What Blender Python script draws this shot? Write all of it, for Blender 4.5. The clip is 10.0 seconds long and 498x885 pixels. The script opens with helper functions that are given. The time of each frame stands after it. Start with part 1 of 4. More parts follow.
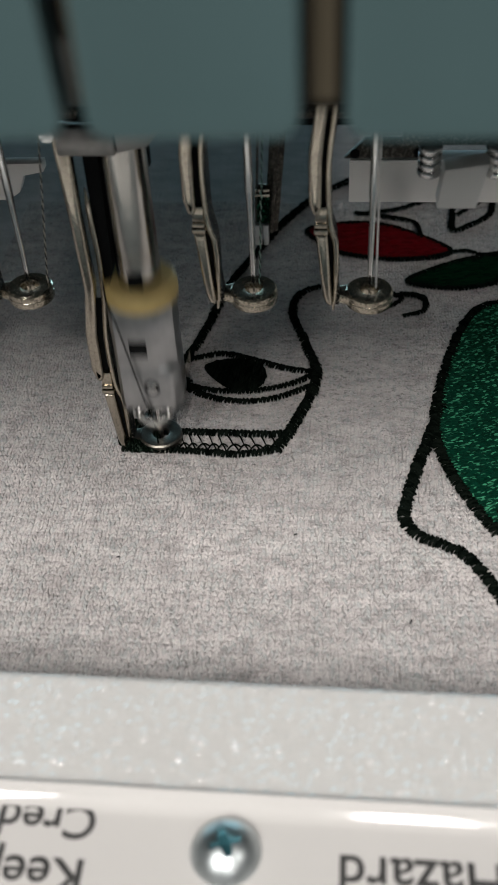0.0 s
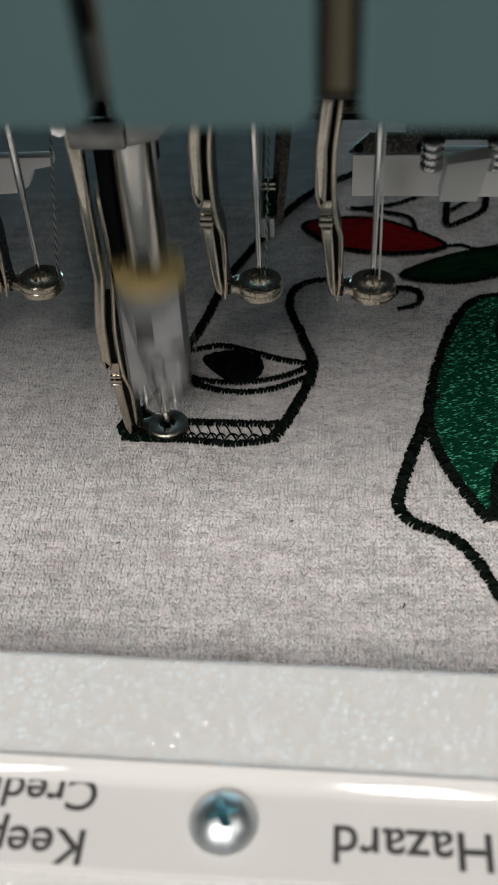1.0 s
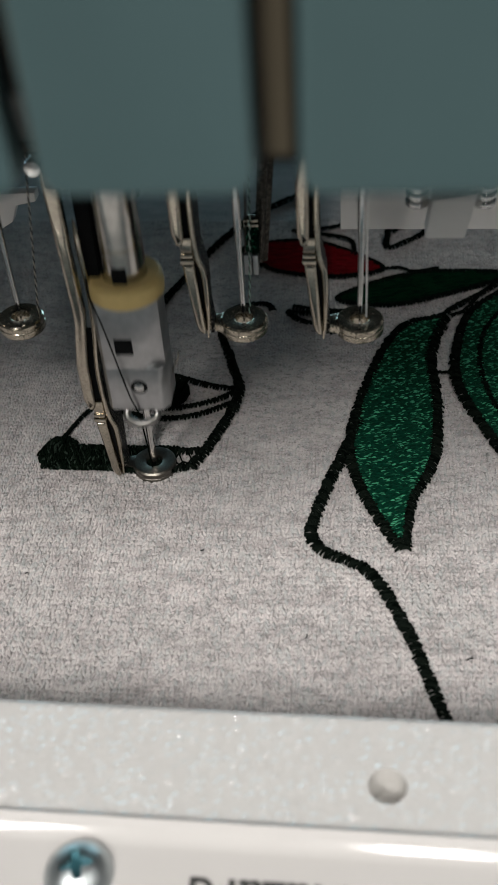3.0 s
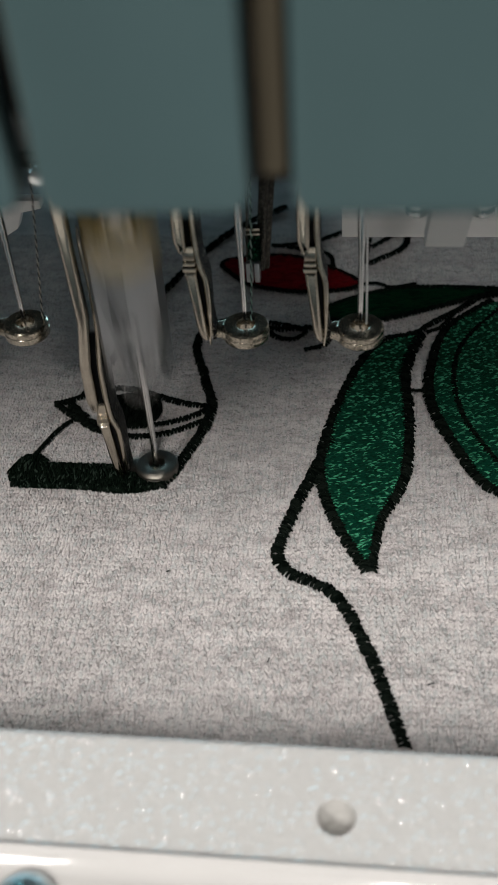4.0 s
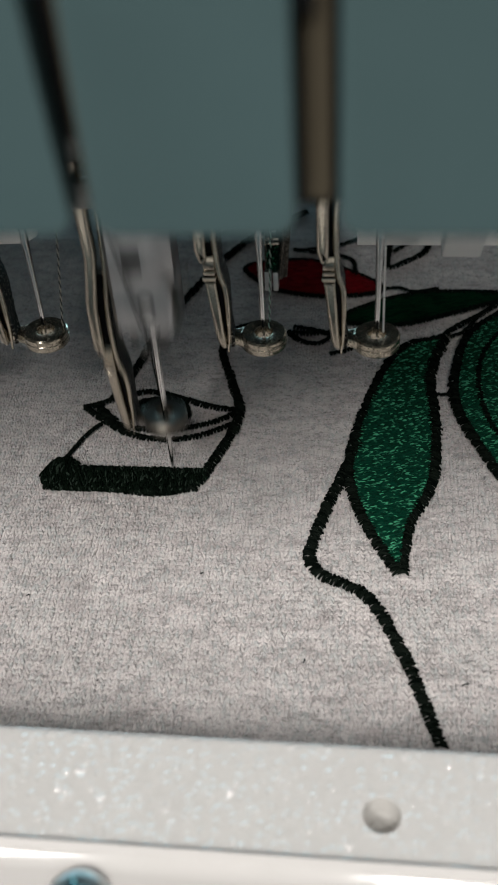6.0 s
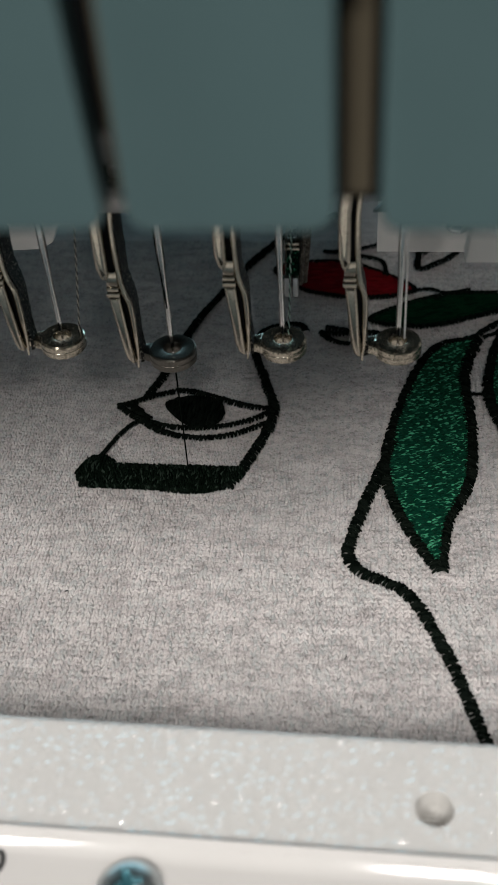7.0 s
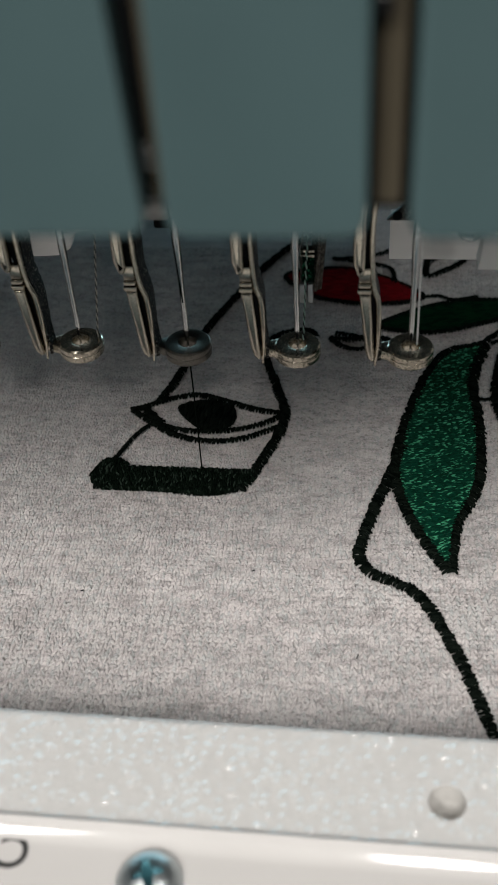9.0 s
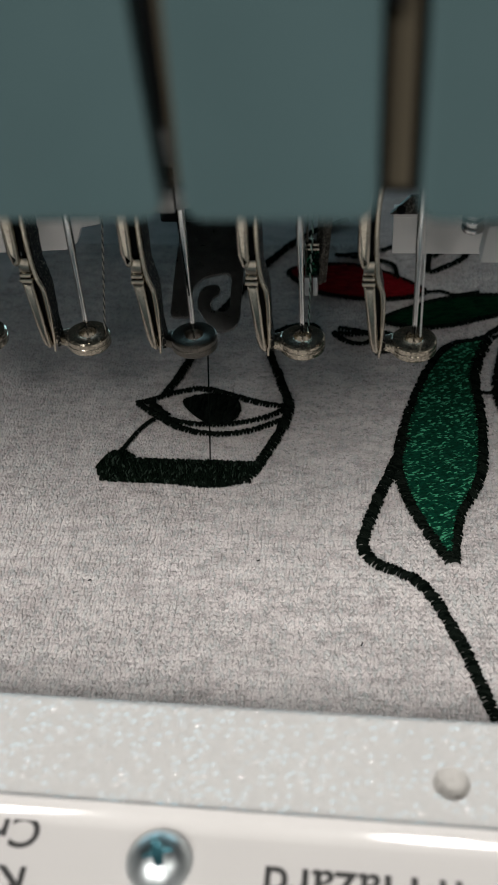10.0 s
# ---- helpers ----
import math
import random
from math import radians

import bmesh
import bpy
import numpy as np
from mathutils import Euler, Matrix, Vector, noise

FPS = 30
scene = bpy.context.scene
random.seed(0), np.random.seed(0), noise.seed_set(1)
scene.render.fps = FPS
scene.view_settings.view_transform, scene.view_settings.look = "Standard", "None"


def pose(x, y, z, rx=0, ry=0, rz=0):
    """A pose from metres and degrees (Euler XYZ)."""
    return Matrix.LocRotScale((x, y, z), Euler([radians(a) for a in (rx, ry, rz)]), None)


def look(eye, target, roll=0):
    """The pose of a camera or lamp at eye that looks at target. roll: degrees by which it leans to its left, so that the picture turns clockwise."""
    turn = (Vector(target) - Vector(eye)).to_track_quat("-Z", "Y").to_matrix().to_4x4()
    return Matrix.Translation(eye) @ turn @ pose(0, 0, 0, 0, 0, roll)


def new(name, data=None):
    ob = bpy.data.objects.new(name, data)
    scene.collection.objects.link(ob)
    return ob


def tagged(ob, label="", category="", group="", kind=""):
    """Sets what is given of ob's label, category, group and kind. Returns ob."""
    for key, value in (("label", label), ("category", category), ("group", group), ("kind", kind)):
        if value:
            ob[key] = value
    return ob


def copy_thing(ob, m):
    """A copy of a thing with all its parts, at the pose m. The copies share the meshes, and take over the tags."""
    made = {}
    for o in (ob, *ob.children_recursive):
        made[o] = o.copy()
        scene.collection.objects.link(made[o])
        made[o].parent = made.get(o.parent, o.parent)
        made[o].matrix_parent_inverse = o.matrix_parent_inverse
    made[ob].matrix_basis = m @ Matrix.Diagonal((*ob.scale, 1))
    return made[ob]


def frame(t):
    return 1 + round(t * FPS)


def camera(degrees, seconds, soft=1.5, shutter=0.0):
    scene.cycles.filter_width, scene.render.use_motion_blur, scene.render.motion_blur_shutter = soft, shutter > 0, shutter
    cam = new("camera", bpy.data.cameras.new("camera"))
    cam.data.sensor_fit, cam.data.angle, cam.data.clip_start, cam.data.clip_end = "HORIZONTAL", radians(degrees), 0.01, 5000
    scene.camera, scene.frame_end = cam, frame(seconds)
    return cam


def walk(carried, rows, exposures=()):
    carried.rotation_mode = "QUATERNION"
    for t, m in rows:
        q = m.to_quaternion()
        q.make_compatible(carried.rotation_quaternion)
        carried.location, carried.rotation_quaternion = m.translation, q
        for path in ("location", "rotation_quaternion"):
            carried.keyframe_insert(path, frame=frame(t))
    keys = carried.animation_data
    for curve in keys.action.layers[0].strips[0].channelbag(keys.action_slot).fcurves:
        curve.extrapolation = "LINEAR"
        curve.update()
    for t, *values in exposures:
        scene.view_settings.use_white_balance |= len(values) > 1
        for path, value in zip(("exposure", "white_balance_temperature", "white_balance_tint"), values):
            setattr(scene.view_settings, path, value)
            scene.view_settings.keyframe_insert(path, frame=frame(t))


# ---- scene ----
MM = 0.0007  # one step of the plan, in metres: the needles stand 18 steps (12.6 mm) apart
cam = camera(27.72, 10.0, soft=1.0, shutter=0.35)
cam.data.dof.use_dof = True
cam.data.dof.focus_distance = 180 * MM
cam.data.dof.aperture_fstop = 58.0
# seconds, eye in steps of the plan, degrees down, turn, lean
EYES = [
    (0.0, 32.55, -131.81, 122.02, 42.71, 7.25, 3.44),
    (0.5, 32.01, -133.91, 121.35, 42.48, 7.09, 3.28),
    (1.0, 31.55, -135.63, 123.23, 42.79, 7.04, 3.23),
    (1.5, 31.15, -135.09, 121.12, 42.46, 6.79, 2.96),
    (2.0, 33.84, -131.39, 120.60, 42.54, 6.93, 3.05),
    (2.5, 30.74, -132.12, 121.57, 42.90, 7.18, 3.32),
    (2.6, 30.80, -132.15, 121.59, 42.95, 7.36, 3.49),
    (2.7, 33.84, -128.84, 122.84, 42.20, 7.71, 3.89),
    (3.8, 37.31, -130.17, 124.25, 41.86, 8.71, 4.50),
    (4.0, 36.93, -129.87, 125.07, 41.87, 8.70, 4.47),
    (4.5, 34.25, -128.73, 123.80, 41.49, 8.50, 4.72),
    (5.0, 33.39, -130.31, 123.98, 40.92, 8.59, 4.12),
    (5.2, 32.61, -130.70, 123.84, 40.97, 8.84, 4.23),
    (6.3, 34.28, -131.46, 128.23, 42.05, 8.47, 4.32),
    (6.5, 33.25, -132.20, 126.38, 41.31, 8.79, 4.57),
    (7.0, 31.88, -130.13, 125.63, 41.19, 8.99, 4.38),
    (7.5, 31.46, -129.77, 124.80, 41.01, 9.03, 4.40),
    (8.0, 29.67, -130.38, 125.87, 40.77, 9.01, 4.24),
    (8.5, 30.46, -133.52, 127.31, 40.71, 8.94, 4.12),
    (9.0, 30.06, -133.03, 127.16, 40.76, 9.04, 4.19),
    (9.5, 28.49, -132.25, 126.10, 40.80, 8.93, 3.80),
    (10.0, 29.29, -135.75, 127.26, 40.67, 8.95, 4.14),
]
walk(cam, [(t, pose(x * MM, y * MM, z * MM, 90 - down, 0, turn) @ pose(0, 0, 0, 0, 0, -lean)) for t, x, y, z, down, turn, lean in EYES])

# ---- light: a closed workroom with two rows of ceiling panels in front of the machine, added fills beside and behind it ----
world = bpy.data.worlds.new("world")
world.use_nodes = True
world.node_tree.nodes["Background"].inputs[0].default_value = (0.55, 0.62, 0.68, 1)
world.node_tree.nodes["Background"].inputs[1].default_value = 0.03
scene.world = world
scene.view_settings.exposure = 0.0


def ceiling_panel(name, x, y, z, power, length, width, aim):
    data = bpy.data.lights.new(name, "AREA")
    data.shape, data.size, data.size_y, data.energy = "RECTANGLE", length, width, power
    data.color = (1.0, 0.96, 0.92)
    ob = new(name, data)
    ob.matrix_world = look((x, y, z), aim)
    return tagged(ob, "assumed flat ceiling lamp of the workroom", "lamp", kind="structure")


for lamp_x, back_x in ((-0.66, -1.3), (0.17, 0.9)):
    ceiling_panel("ceiling_lamp", lamp_x, -1.26, 1.5, 40, 0.18, 0.85, (lamp_x, -1.25, 0))
    ceiling_panel("ceiling_lamp", back_x, -2.5, 1.5, 17, 0.14, 1.0, (back_x, -2.49, 0))
# added side lamp lifts the cloth at the right back, no source known there
ceiling_panel("ceiling_lamp", 1.35, -0.55, 1.5, 13, 0.09, 0.85, (1.35, -0.54, 0))
# added cool fill tints the shaded cloth at the back; no window is built
cool_fill = ceiling_panel("cool_fill", -0.6, 1.93, 0.45, 40, 2.8, 1.3, (-0.6, 0, 0.45))
cool_fill.data.color = (0.46, 0.81, 0.95)
tagged(cool_fill, "added cool fill light behind the machine", "window")


# ---- materials ----
class Nodes:
    """Short names for building a node material."""

    def __init__(self, name):
        self.mat = bpy.data.materials.new(name)
        self.mat.use_nodes = True
        self.tree = self.mat.node_tree
        self.out = self.tree.nodes["Principled BSDF"]
        step = self.tree.nodes.new("ShaderNodeVectorMath")
        step.operation = "SCALE"
        self.tree.links.new(self.tree.nodes.new("ShaderNodeTexCoord").outputs["Object"], step.inputs[0])
        step.inputs["Scale"].default_value = 0.001 / MM
        self.co = step.outputs[0]

    def put(self, socket, value):
        if isinstance(value, bpy.types.NodeSocket):
            self.tree.links.new(value, socket)
        else:
            socket.default_value = value

    def set(self, **values):
        for key, value in values.items():
            self.put(self.out.inputs[key.replace("_", " ")], value)
        return self

    def math(self, op, a, b=0.0, c=0.0):
        n = self.tree.nodes.new("ShaderNodeMath")
        n.operation = op
        for socket, value in zip(n.inputs, (a, b, c)):
            self.put(socket, value)
        return n.outputs[0]

    def scaled(self, sx, sy, sz, turn=0.0):
        n = self.tree.nodes.new("ShaderNodeMapping")
        self.put(n.inputs["Vector"], self.co)
        n.inputs["Scale"].default_value = (sx, sy, sz)
        n.inputs["Rotation"].default_value = (0, 0, radians(turn))
        return n.outputs[0]

    def noise(self, vec, scale, detail=3.0, rough=0.55):
        n = self.tree.nodes.new("ShaderNodeTexNoise")
        self.put(n.inputs["Vector"], vec)
        n.inputs["Scale"].default_value, n.inputs["Detail"].default_value, n.inputs["Roughness"].default_value = scale, detail, rough
        return n.outputs["Fac"]

    def ramp(self, fac, *stops):
        n = self.tree.nodes.new("ShaderNodeValToRGB")
        self.put(n.inputs[0], fac)
        el = n.color_ramp.elements
        while len(el) < len(stops):
            el.new(0.5)
        for e, (at, colour) in zip(el, stops):
            e.position = at
            e.color = (*colour, 1) if isinstance(colour, tuple) else (colour, colour, colour, 1)
        return n.outputs[0]

    def mix(self, fac, a, b, how="MIX"):
        n = self.tree.nodes.new("ShaderNodeMix")
        n.data_type, n.blend_type = "RGBA", how
        self.put(n.inputs[0], fac)
        for socket, value in ((n.inputs[6], a), (n.inputs[7], b)):
            self.put(socket, (*value, 1) if isinstance(value, tuple) else value)
        return n.outputs[2]

    def bump(self, height, strength, metres):
        n = self.tree.nodes.new("ShaderNodeBump")
        self.put(n.inputs["Height"], height)
        n.inputs["Strength"].default_value, n.inputs["Distance"].default_value = strength, metres
        self.put(self.out.inputs["Normal"], n.outputs[0])
        return self

    def island(self):
        return self.tree.nodes.new("ShaderNodeNewGeometry").outputs["Random Per Island"]


def metal(name, colour, rough, spots=0.0, scratch=0.3, spot_colour=(0.5, 0.46, 0.4)):
    n = Nodes(name)
    grain = n.noise(n.co, 1500, 4)
    wear = n.noise(n.co, 420, 4)
    dark = tuple(c * 0.8 for c in colour)
    col = n.mix(n.ramp(wear, (0.35, 0.0), (0.65, 1.0)), dark, colour)
    if spots:
        pits = n.ramp(n.noise(n.co, 2400, 4, 0.75), (0.50, 0.0), (0.60, 1.0))
        col = n.mix(n.math("MULTIPLY", pits, spots), col, spot_colour)
    bare = 1.0
    if spots > 0.45:
        bare = n.math("SUBTRACT", 1.0, n.math("MULTIPLY", pits, spots * 0.7))
    n.set(Base_Color=col, Metallic=bare, Roughness=n.math("MULTIPLY_ADD", grain, 0.22, rough - 0.08))
    rough_skin = n.math("MULTIPLY_ADD", n.noise(n.co, 3200, 3, 0.7), 0.8, grain)
    return n.bump(rough_skin, scratch, 0.00005).mat


def cast_dark(name):
    """Blackened casting with bright worn grains."""
    n = Nodes(name)
    grains = n.noise(n.co, 2300, 4, 0.75)
    bare = n.ramp(grains, (0.57, 0.0), (0.62, 1.0))
    n.set(Base_Color=n.mix(bare, (0.009, 0.009, 0.008), (0.42, 0.39, 0.33)), Metallic=bare, Roughness=0.4, Specular_IOR_Level=0.12)
    return n.bump(grains, 0.9, 0.00012).mat


def plain(name, colour, rough, metallic=0.0, noise_scale=600, depth=0.0, vary=0.12):
    n = Nodes(name)
    spot = n.noise(n.co, noise_scale, 4)
    n.set(Base_Color=n.mix(spot, tuple(c * (1 - vary) for c in colour), tuple(min(1, c * (1 + vary)) for c in colour)),
          Roughness=n.math("MULTIPLY_ADD", spot, 0.12, rough - 0.06), Metallic=metallic)
    if depth:
        n.bump(spot, 0.5, depth)
    return n.mat


def thread_material(name, dark, light, rough=0.42, gloss=0.14, bright=None):
    n = Nodes(name)
    twist = n.noise(n.scaled(4200, 4200, 4200), 1.0, 2)
    col = n.mix(n.island(), dark, light)
    # some strands take a lighter base colour: glints painted in place of gloss
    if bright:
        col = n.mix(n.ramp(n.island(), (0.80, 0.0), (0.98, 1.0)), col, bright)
    n.set(Base_Color=col, Roughness=rough, Specular_IOR_Level=gloss)
    return n.bump(twist, 0.6, 0.00008).mat


def knit_material():
    """Heather grey jersey: columns of small V-shaped loops, mottled yarn."""
    n = Nodes("heather_jersey")
    wob = n.noise(n.co, 260, 2)
    sep = n.tree.nodes.new("ShaderNodeSeparateXYZ")
    n.put(sep.inputs[0], n.co)
    x = n.math("MULTIPLY_ADD", sep.outputs[0], 1 / 0.00118, n.math("MULTIPLY", wob, 0.9))
    y = n.math("MULTIPLY_ADD", sep.outputs[1], 1 / 0.00094, n.math("MULTIPLY", wob, 0.7))
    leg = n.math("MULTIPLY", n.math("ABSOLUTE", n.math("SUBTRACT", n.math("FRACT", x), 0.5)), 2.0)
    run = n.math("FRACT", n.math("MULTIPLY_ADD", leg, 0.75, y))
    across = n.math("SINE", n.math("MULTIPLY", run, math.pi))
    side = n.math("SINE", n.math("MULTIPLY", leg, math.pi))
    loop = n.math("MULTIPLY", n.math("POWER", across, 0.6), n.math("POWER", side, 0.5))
    fibre = n.noise(n.scaled(2600, 1900, 2600), 1.0, 4, 0.7)
    height = n.math("MULTIPLY_ADD", fibre, 0.55, loop)
    mottle = n.noise(n.scaled(95, 260, 200), 1.0, 5, 0.65)
    streak = n.noise(n.scaled(700, 1500, 900), 1.0, 3, 0.6)
    col = n.mix(n.ramp(mottle, (0.38, 0.0), (0.62, 1.0)), (0.33, 0.31, 0.305), (0.46, 0.435, 0.43))
    col = n.mix(n.ramp(streak, (0.50, 0.0), (0.72, 0.55)), col, (0.24, 0.225, 0.225))
    # gaps between the loops darkened: their shade is put into the colour
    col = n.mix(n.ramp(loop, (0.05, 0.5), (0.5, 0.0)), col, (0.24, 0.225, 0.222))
    n.set(Base_Color=col, Roughness=0.95, Sheen_Weight=0.25, Specular_IOR_Level=0.15)
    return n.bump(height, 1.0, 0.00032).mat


def yarn_material():
    n = Nodes("heather_yarn")
    mottle = n.noise(n.scaled(95, 260, 200), 1.0, 5, 0.65)
    fleck = n.noise(n.scaled(1300, 2200, 1300), 1.0, 4, 0.7)
    fibre = n.noise(n.scaled(6500, 3500, 6500), 1.0, 3, 0.7)
    col = n.mix(n.ramp(mottle, (0.36, 0.0), (0.62, 1.0)), (0.345, 0.317, 0.31), (0.485, 0.452, 0.444))
    col = n.mix(n.ramp(n.noise(n.scaled(70, 110, 90), 1.0, 3, 0.6), (0.44, 0.0), (0.62, 0.55)), col, (0.415, 0.398, 0.387))
    col = n.mix(n.ramp(n.noise(n.scaled(300, 620, 400), 1.0, 4, 0.7), (0.49, 0.0), (0.64, 0.68)), col, (0.215, 0.203, 0.199))
    col = n.mix(n.ramp(n.island(), (0.0, 0.45), (0.5, 0.0)), col, (0.24, 0.285, 0.282))
    col = n.mix(n.ramp(n.noise(n.scaled(1700, 2600, 1700), 1.0, 3, 0.7), (0.54, 0.0), (0.66, 0.4)), col, (0.60, 0.575, 0.565))
    col = n.mix(n.ramp(fleck, (0.54, 0.0), (0.68, 0.85)), col, (0.10, 0.094, 0.093))
    n.set(Base_Color=col, Roughness=0.95, Sheen_Weight=0.05, Specular_IOR_Level=0.08)
    return n.bump(fibre, 0.8, 0.00012).mat


def hoop_material():
    """Milky moulded plastic with a skin of small soft pimples."""
    n = Nodes("grained_white_plastic")
    lumps = n.noise(n.co, 900, 3, 0.5)
    wide = n.noise(n.co, 75, 2, 0.5)
    n.set(Base_Color=n.mix(lumps, (0.42, 0.416, 0.408), (0.48, 0.475, 0.465)), Roughness=0.35, Specular_IOR_Level=0.3,
          Subsurface_Weight=0.3, Subsurface_Radius=(0.004, 0.004, 0.004), Subsurface_Scale=0.1)
    dots = n.tree.nodes.new("ShaderNodeTexVoronoi")
    n.put(dots.inputs["Vector"], n.co)
    dots.inputs["Scale"].default_value = 900
    pimples = n.math("MULTIPLY", n.ramp(dots.outputs["Distance"], (0.0, 1.0), (0.25, 0.75), (0.55, 0.0)), n.ramp(dots.outputs["Color"], (0.15, 0.0), (0.45, 1.0)))
    height = n.math("MULTIPLY", n.math("MULTIPLY_ADD", lumps, 0.4, pimples), n.ramp(wide, (0.36, 0.6), (0.60, 1.0)))
    skin = n.tree.nodes.new("ShaderNodeBump")
    n.put(skin.inputs["Height"], height)
    skin.inputs["Strength"].default_value, skin.inputs["Distance"].default_value = 1.0, 0.00052
    n.set(Coat_Weight=1.0, Coat_Roughness=0.08, Coat_IOR=1.6, Coat_Normal=skin.outputs[0])
    return n.bump(height, 1.0, 0.00004).mat


KNIT = knit_material()
YARN = yarn_material()
BLACK_THREAD = thread_material("black_thread", (0.0009, 0.0018, 0.0013), (0.0058, 0.0082, 0.0064), 0.75, 0.0)
# last colour: highlights of the leaf stitches, put into the thread colour
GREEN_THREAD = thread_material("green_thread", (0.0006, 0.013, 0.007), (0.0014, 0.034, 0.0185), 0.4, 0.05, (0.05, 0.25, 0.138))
DARK_GREEN_THREAD = thread_material("dark_green_thread", (0.0010, 0.008, 0.0035), (0.0022, 0.018, 0.008), 0.8, 0.0)
RED_THREAD = thread_material("red_thread", (0.055, 0.0008, 0.002), (0.11, 0.002, 0.005), 0.7, 0.03)
GOLD_THREAD = plain("tan_thread", (0.52, 0.47, 0.40), 0.5, 0, 2600)
WHITE_THREAD = plain("white_thread", (0.72, 0.72, 0.70), 0.45, 0, 2600)
TEAL_THREAD = plain("teal_thread", (0.28, 0.42, 0.36), 0.45, 0, 2600)
STEEL = metal("nickel_steel", (0.54, 0.49, 0.405), 0.12, 0.35, 0.10, (0.15, 0.13, 0.10))
RING_STEEL = metal("cast_steel", (0.58, 0.53, 0.43), 0.17, 0.6, 0.15, (0.12, 0.10, 0.072))
ROD_STEEL = metal("drawn_steel", (0.60, 0.58, 0.54), 0.19, 0.0, 0.025)
WORN_STEEL = metal("worn_grey_steel", (0.19, 0.178, 0.155), 0.34, 0.4, 0.15, (0.08, 0.072, 0.06))
DARK_CASTING = cast_dark("dark_casting")
CHROME = metal("chrome", (0.80, 0.79, 0.77), 0.11, 0, 0.04)
CLAMP_STEEL = metal("satin_aluminium", (0.49, 0.50, 0.505), 0.30, 0, 0.12)
DARK_STEEL = metal("blackened_steel", (0.05, 0.046, 0.040), 0.42, 0.22)
PICKER_STEEL = metal("brushed_steel", (0.33, 0.325, 0.31), 0.28, 0.0, 0.2)
ZINC = metal("zinc_plated_steel", (0.50, 0.54, 0.55), 0.36, 0, 0.05)
RUBBER = plain("yellow_rubber", (0.66, 0.50, 0.20), 0.55, 0, 900, 0.00005)
BRACKET_STEEL = metal("worn_bracket_steel", (0.26, 0.255, 0.245), 0.3, 0.0, 0.2)
# last colour: sparse shiny specks of the bar, painted on as lighter strands
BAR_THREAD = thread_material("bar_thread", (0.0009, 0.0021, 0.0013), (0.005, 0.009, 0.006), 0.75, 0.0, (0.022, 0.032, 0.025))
BODY_TEAL = plain("dark_teal_enamel", (0.050, 0.064, 0.066), 0.5, 0, 90, 0, 0.08)
TEAL = plain("teal_paint", (0.042, 0.076, 0.080), 0.5, 0, 90, 0, 0.08)
BROWN = plain("brown_felt", (0.046, 0.037, 0.021), 0.9, 0, 900, 0.0001)
BLACK = plain("matt_black", (0.006, 0.0065, 0.007), 0.85)
BLACK.node_tree.nodes["Principled BSDF"].inputs["Specular IOR Level"].default_value = 0.1
WHITE = plain("white_plastic", (0.86, 0.84, 0.81), 0.4, 0, 300, 0, 0.04)
GLOSS_WHITE = plain("glossy_white_plastic", (0.43, 0.42, 0.41), 0.08, 0, 120, 0, 0.03)
INK = plain("black_ink", (0.03, 0.03, 0.03), 0.5)
GREY = plain("grey_plastic", (0.32, 0.33, 0.33), 0.4)
HOOP = hoop_material()
FROST = Nodes("frosted_plastic").set(Base_Color=(0.72, 0.72, 0.70, 1), Roughness=0.35, Transmission_Weight=0.2, IOR=1.35).mat
PALE_PAINT = plain("blue_grey_wall_paint", (0.11, 0.132, 0.14), 0.8, 0, 8)
WALL_PAINT = plain("wall_paint", (0.13, 0.13, 0.13), 0.8, 0, 8)
FLOOR_GREY = plain("grey_vinyl", (0.12, 0.12, 0.12), 0.6, 0, 12)


# ---- mesh helpers: shapes are given in millimetres ----
def finish(ob, mat, smooth):
    ob.data.materials.append(mat)
    if smooth:
        for p in ob.data.polygons:
            p.use_smooth = True
        if smooth != "all":
            ob.data.set_sharp_from_angle(angle=radians(38))
    return ob


def part(name, bm, mat, parent=None, label="", smooth=True):
    bmesh.ops.scale(bm, vec=(MM, MM, MM), verts=bm.verts)
    bmesh.ops.recalc_face_normals(bm, faces=bm.faces)
    data = bpy.data.meshes.new(name)
    bm.to_mesh(data)
    bm.free()
    ob = finish(new(name, data), mat, smooth)
    ob.parent = parent
    if label:
        ob["label"] = label
    return ob


def sheet_part(name, verts, faces, mat, parent=None, label="", smooth="all", kind=""):
    data = bpy.data.meshes.new(name)
    data.from_pydata([(x * MM, y * MM, z * MM) for x, y, z in verts], [], faces)
    ob = finish(new(name, data), mat, smooth)
    ob.parent = parent
    if label:
        ob["label"] = label
    return tagged(ob, kind=kind)


def thing(name, label, category, group="", at=(0, 0, 0), kind=""):
    ob = new(name)
    ob.empty_display_size = 0.002
    ob.location = [c * MM for c in at]
    return tagged(ob, label, category, group, kind)


def bevelled(bm, size, segments=2, angle=30):
    edges = [e for e in bm.edges if len(e.link_faces) == 2 and e.calc_face_angle(0) > radians(angle)]
    bmesh.ops.bevel(bm, geom=edges, offset=size, segments=segments, affect="EDGES", profile=0.6)
    return bm


def box(x0, x1, y0, y1, z0, z1, round_by=0.0, segments=2):
    bm = bmesh.new()
    m = Matrix.Translation(((x0 + x1) / 2, (y0 + y1) / 2, (z0 + z1) / 2)) @ Matrix.Diagonal((x1 - x0, y1 - y0, z1 - z0, 1))
    bmesh.ops.create_cube(bm, size=1, matrix=m)
    return bevelled(bm, round_by, segments) if round_by else bm


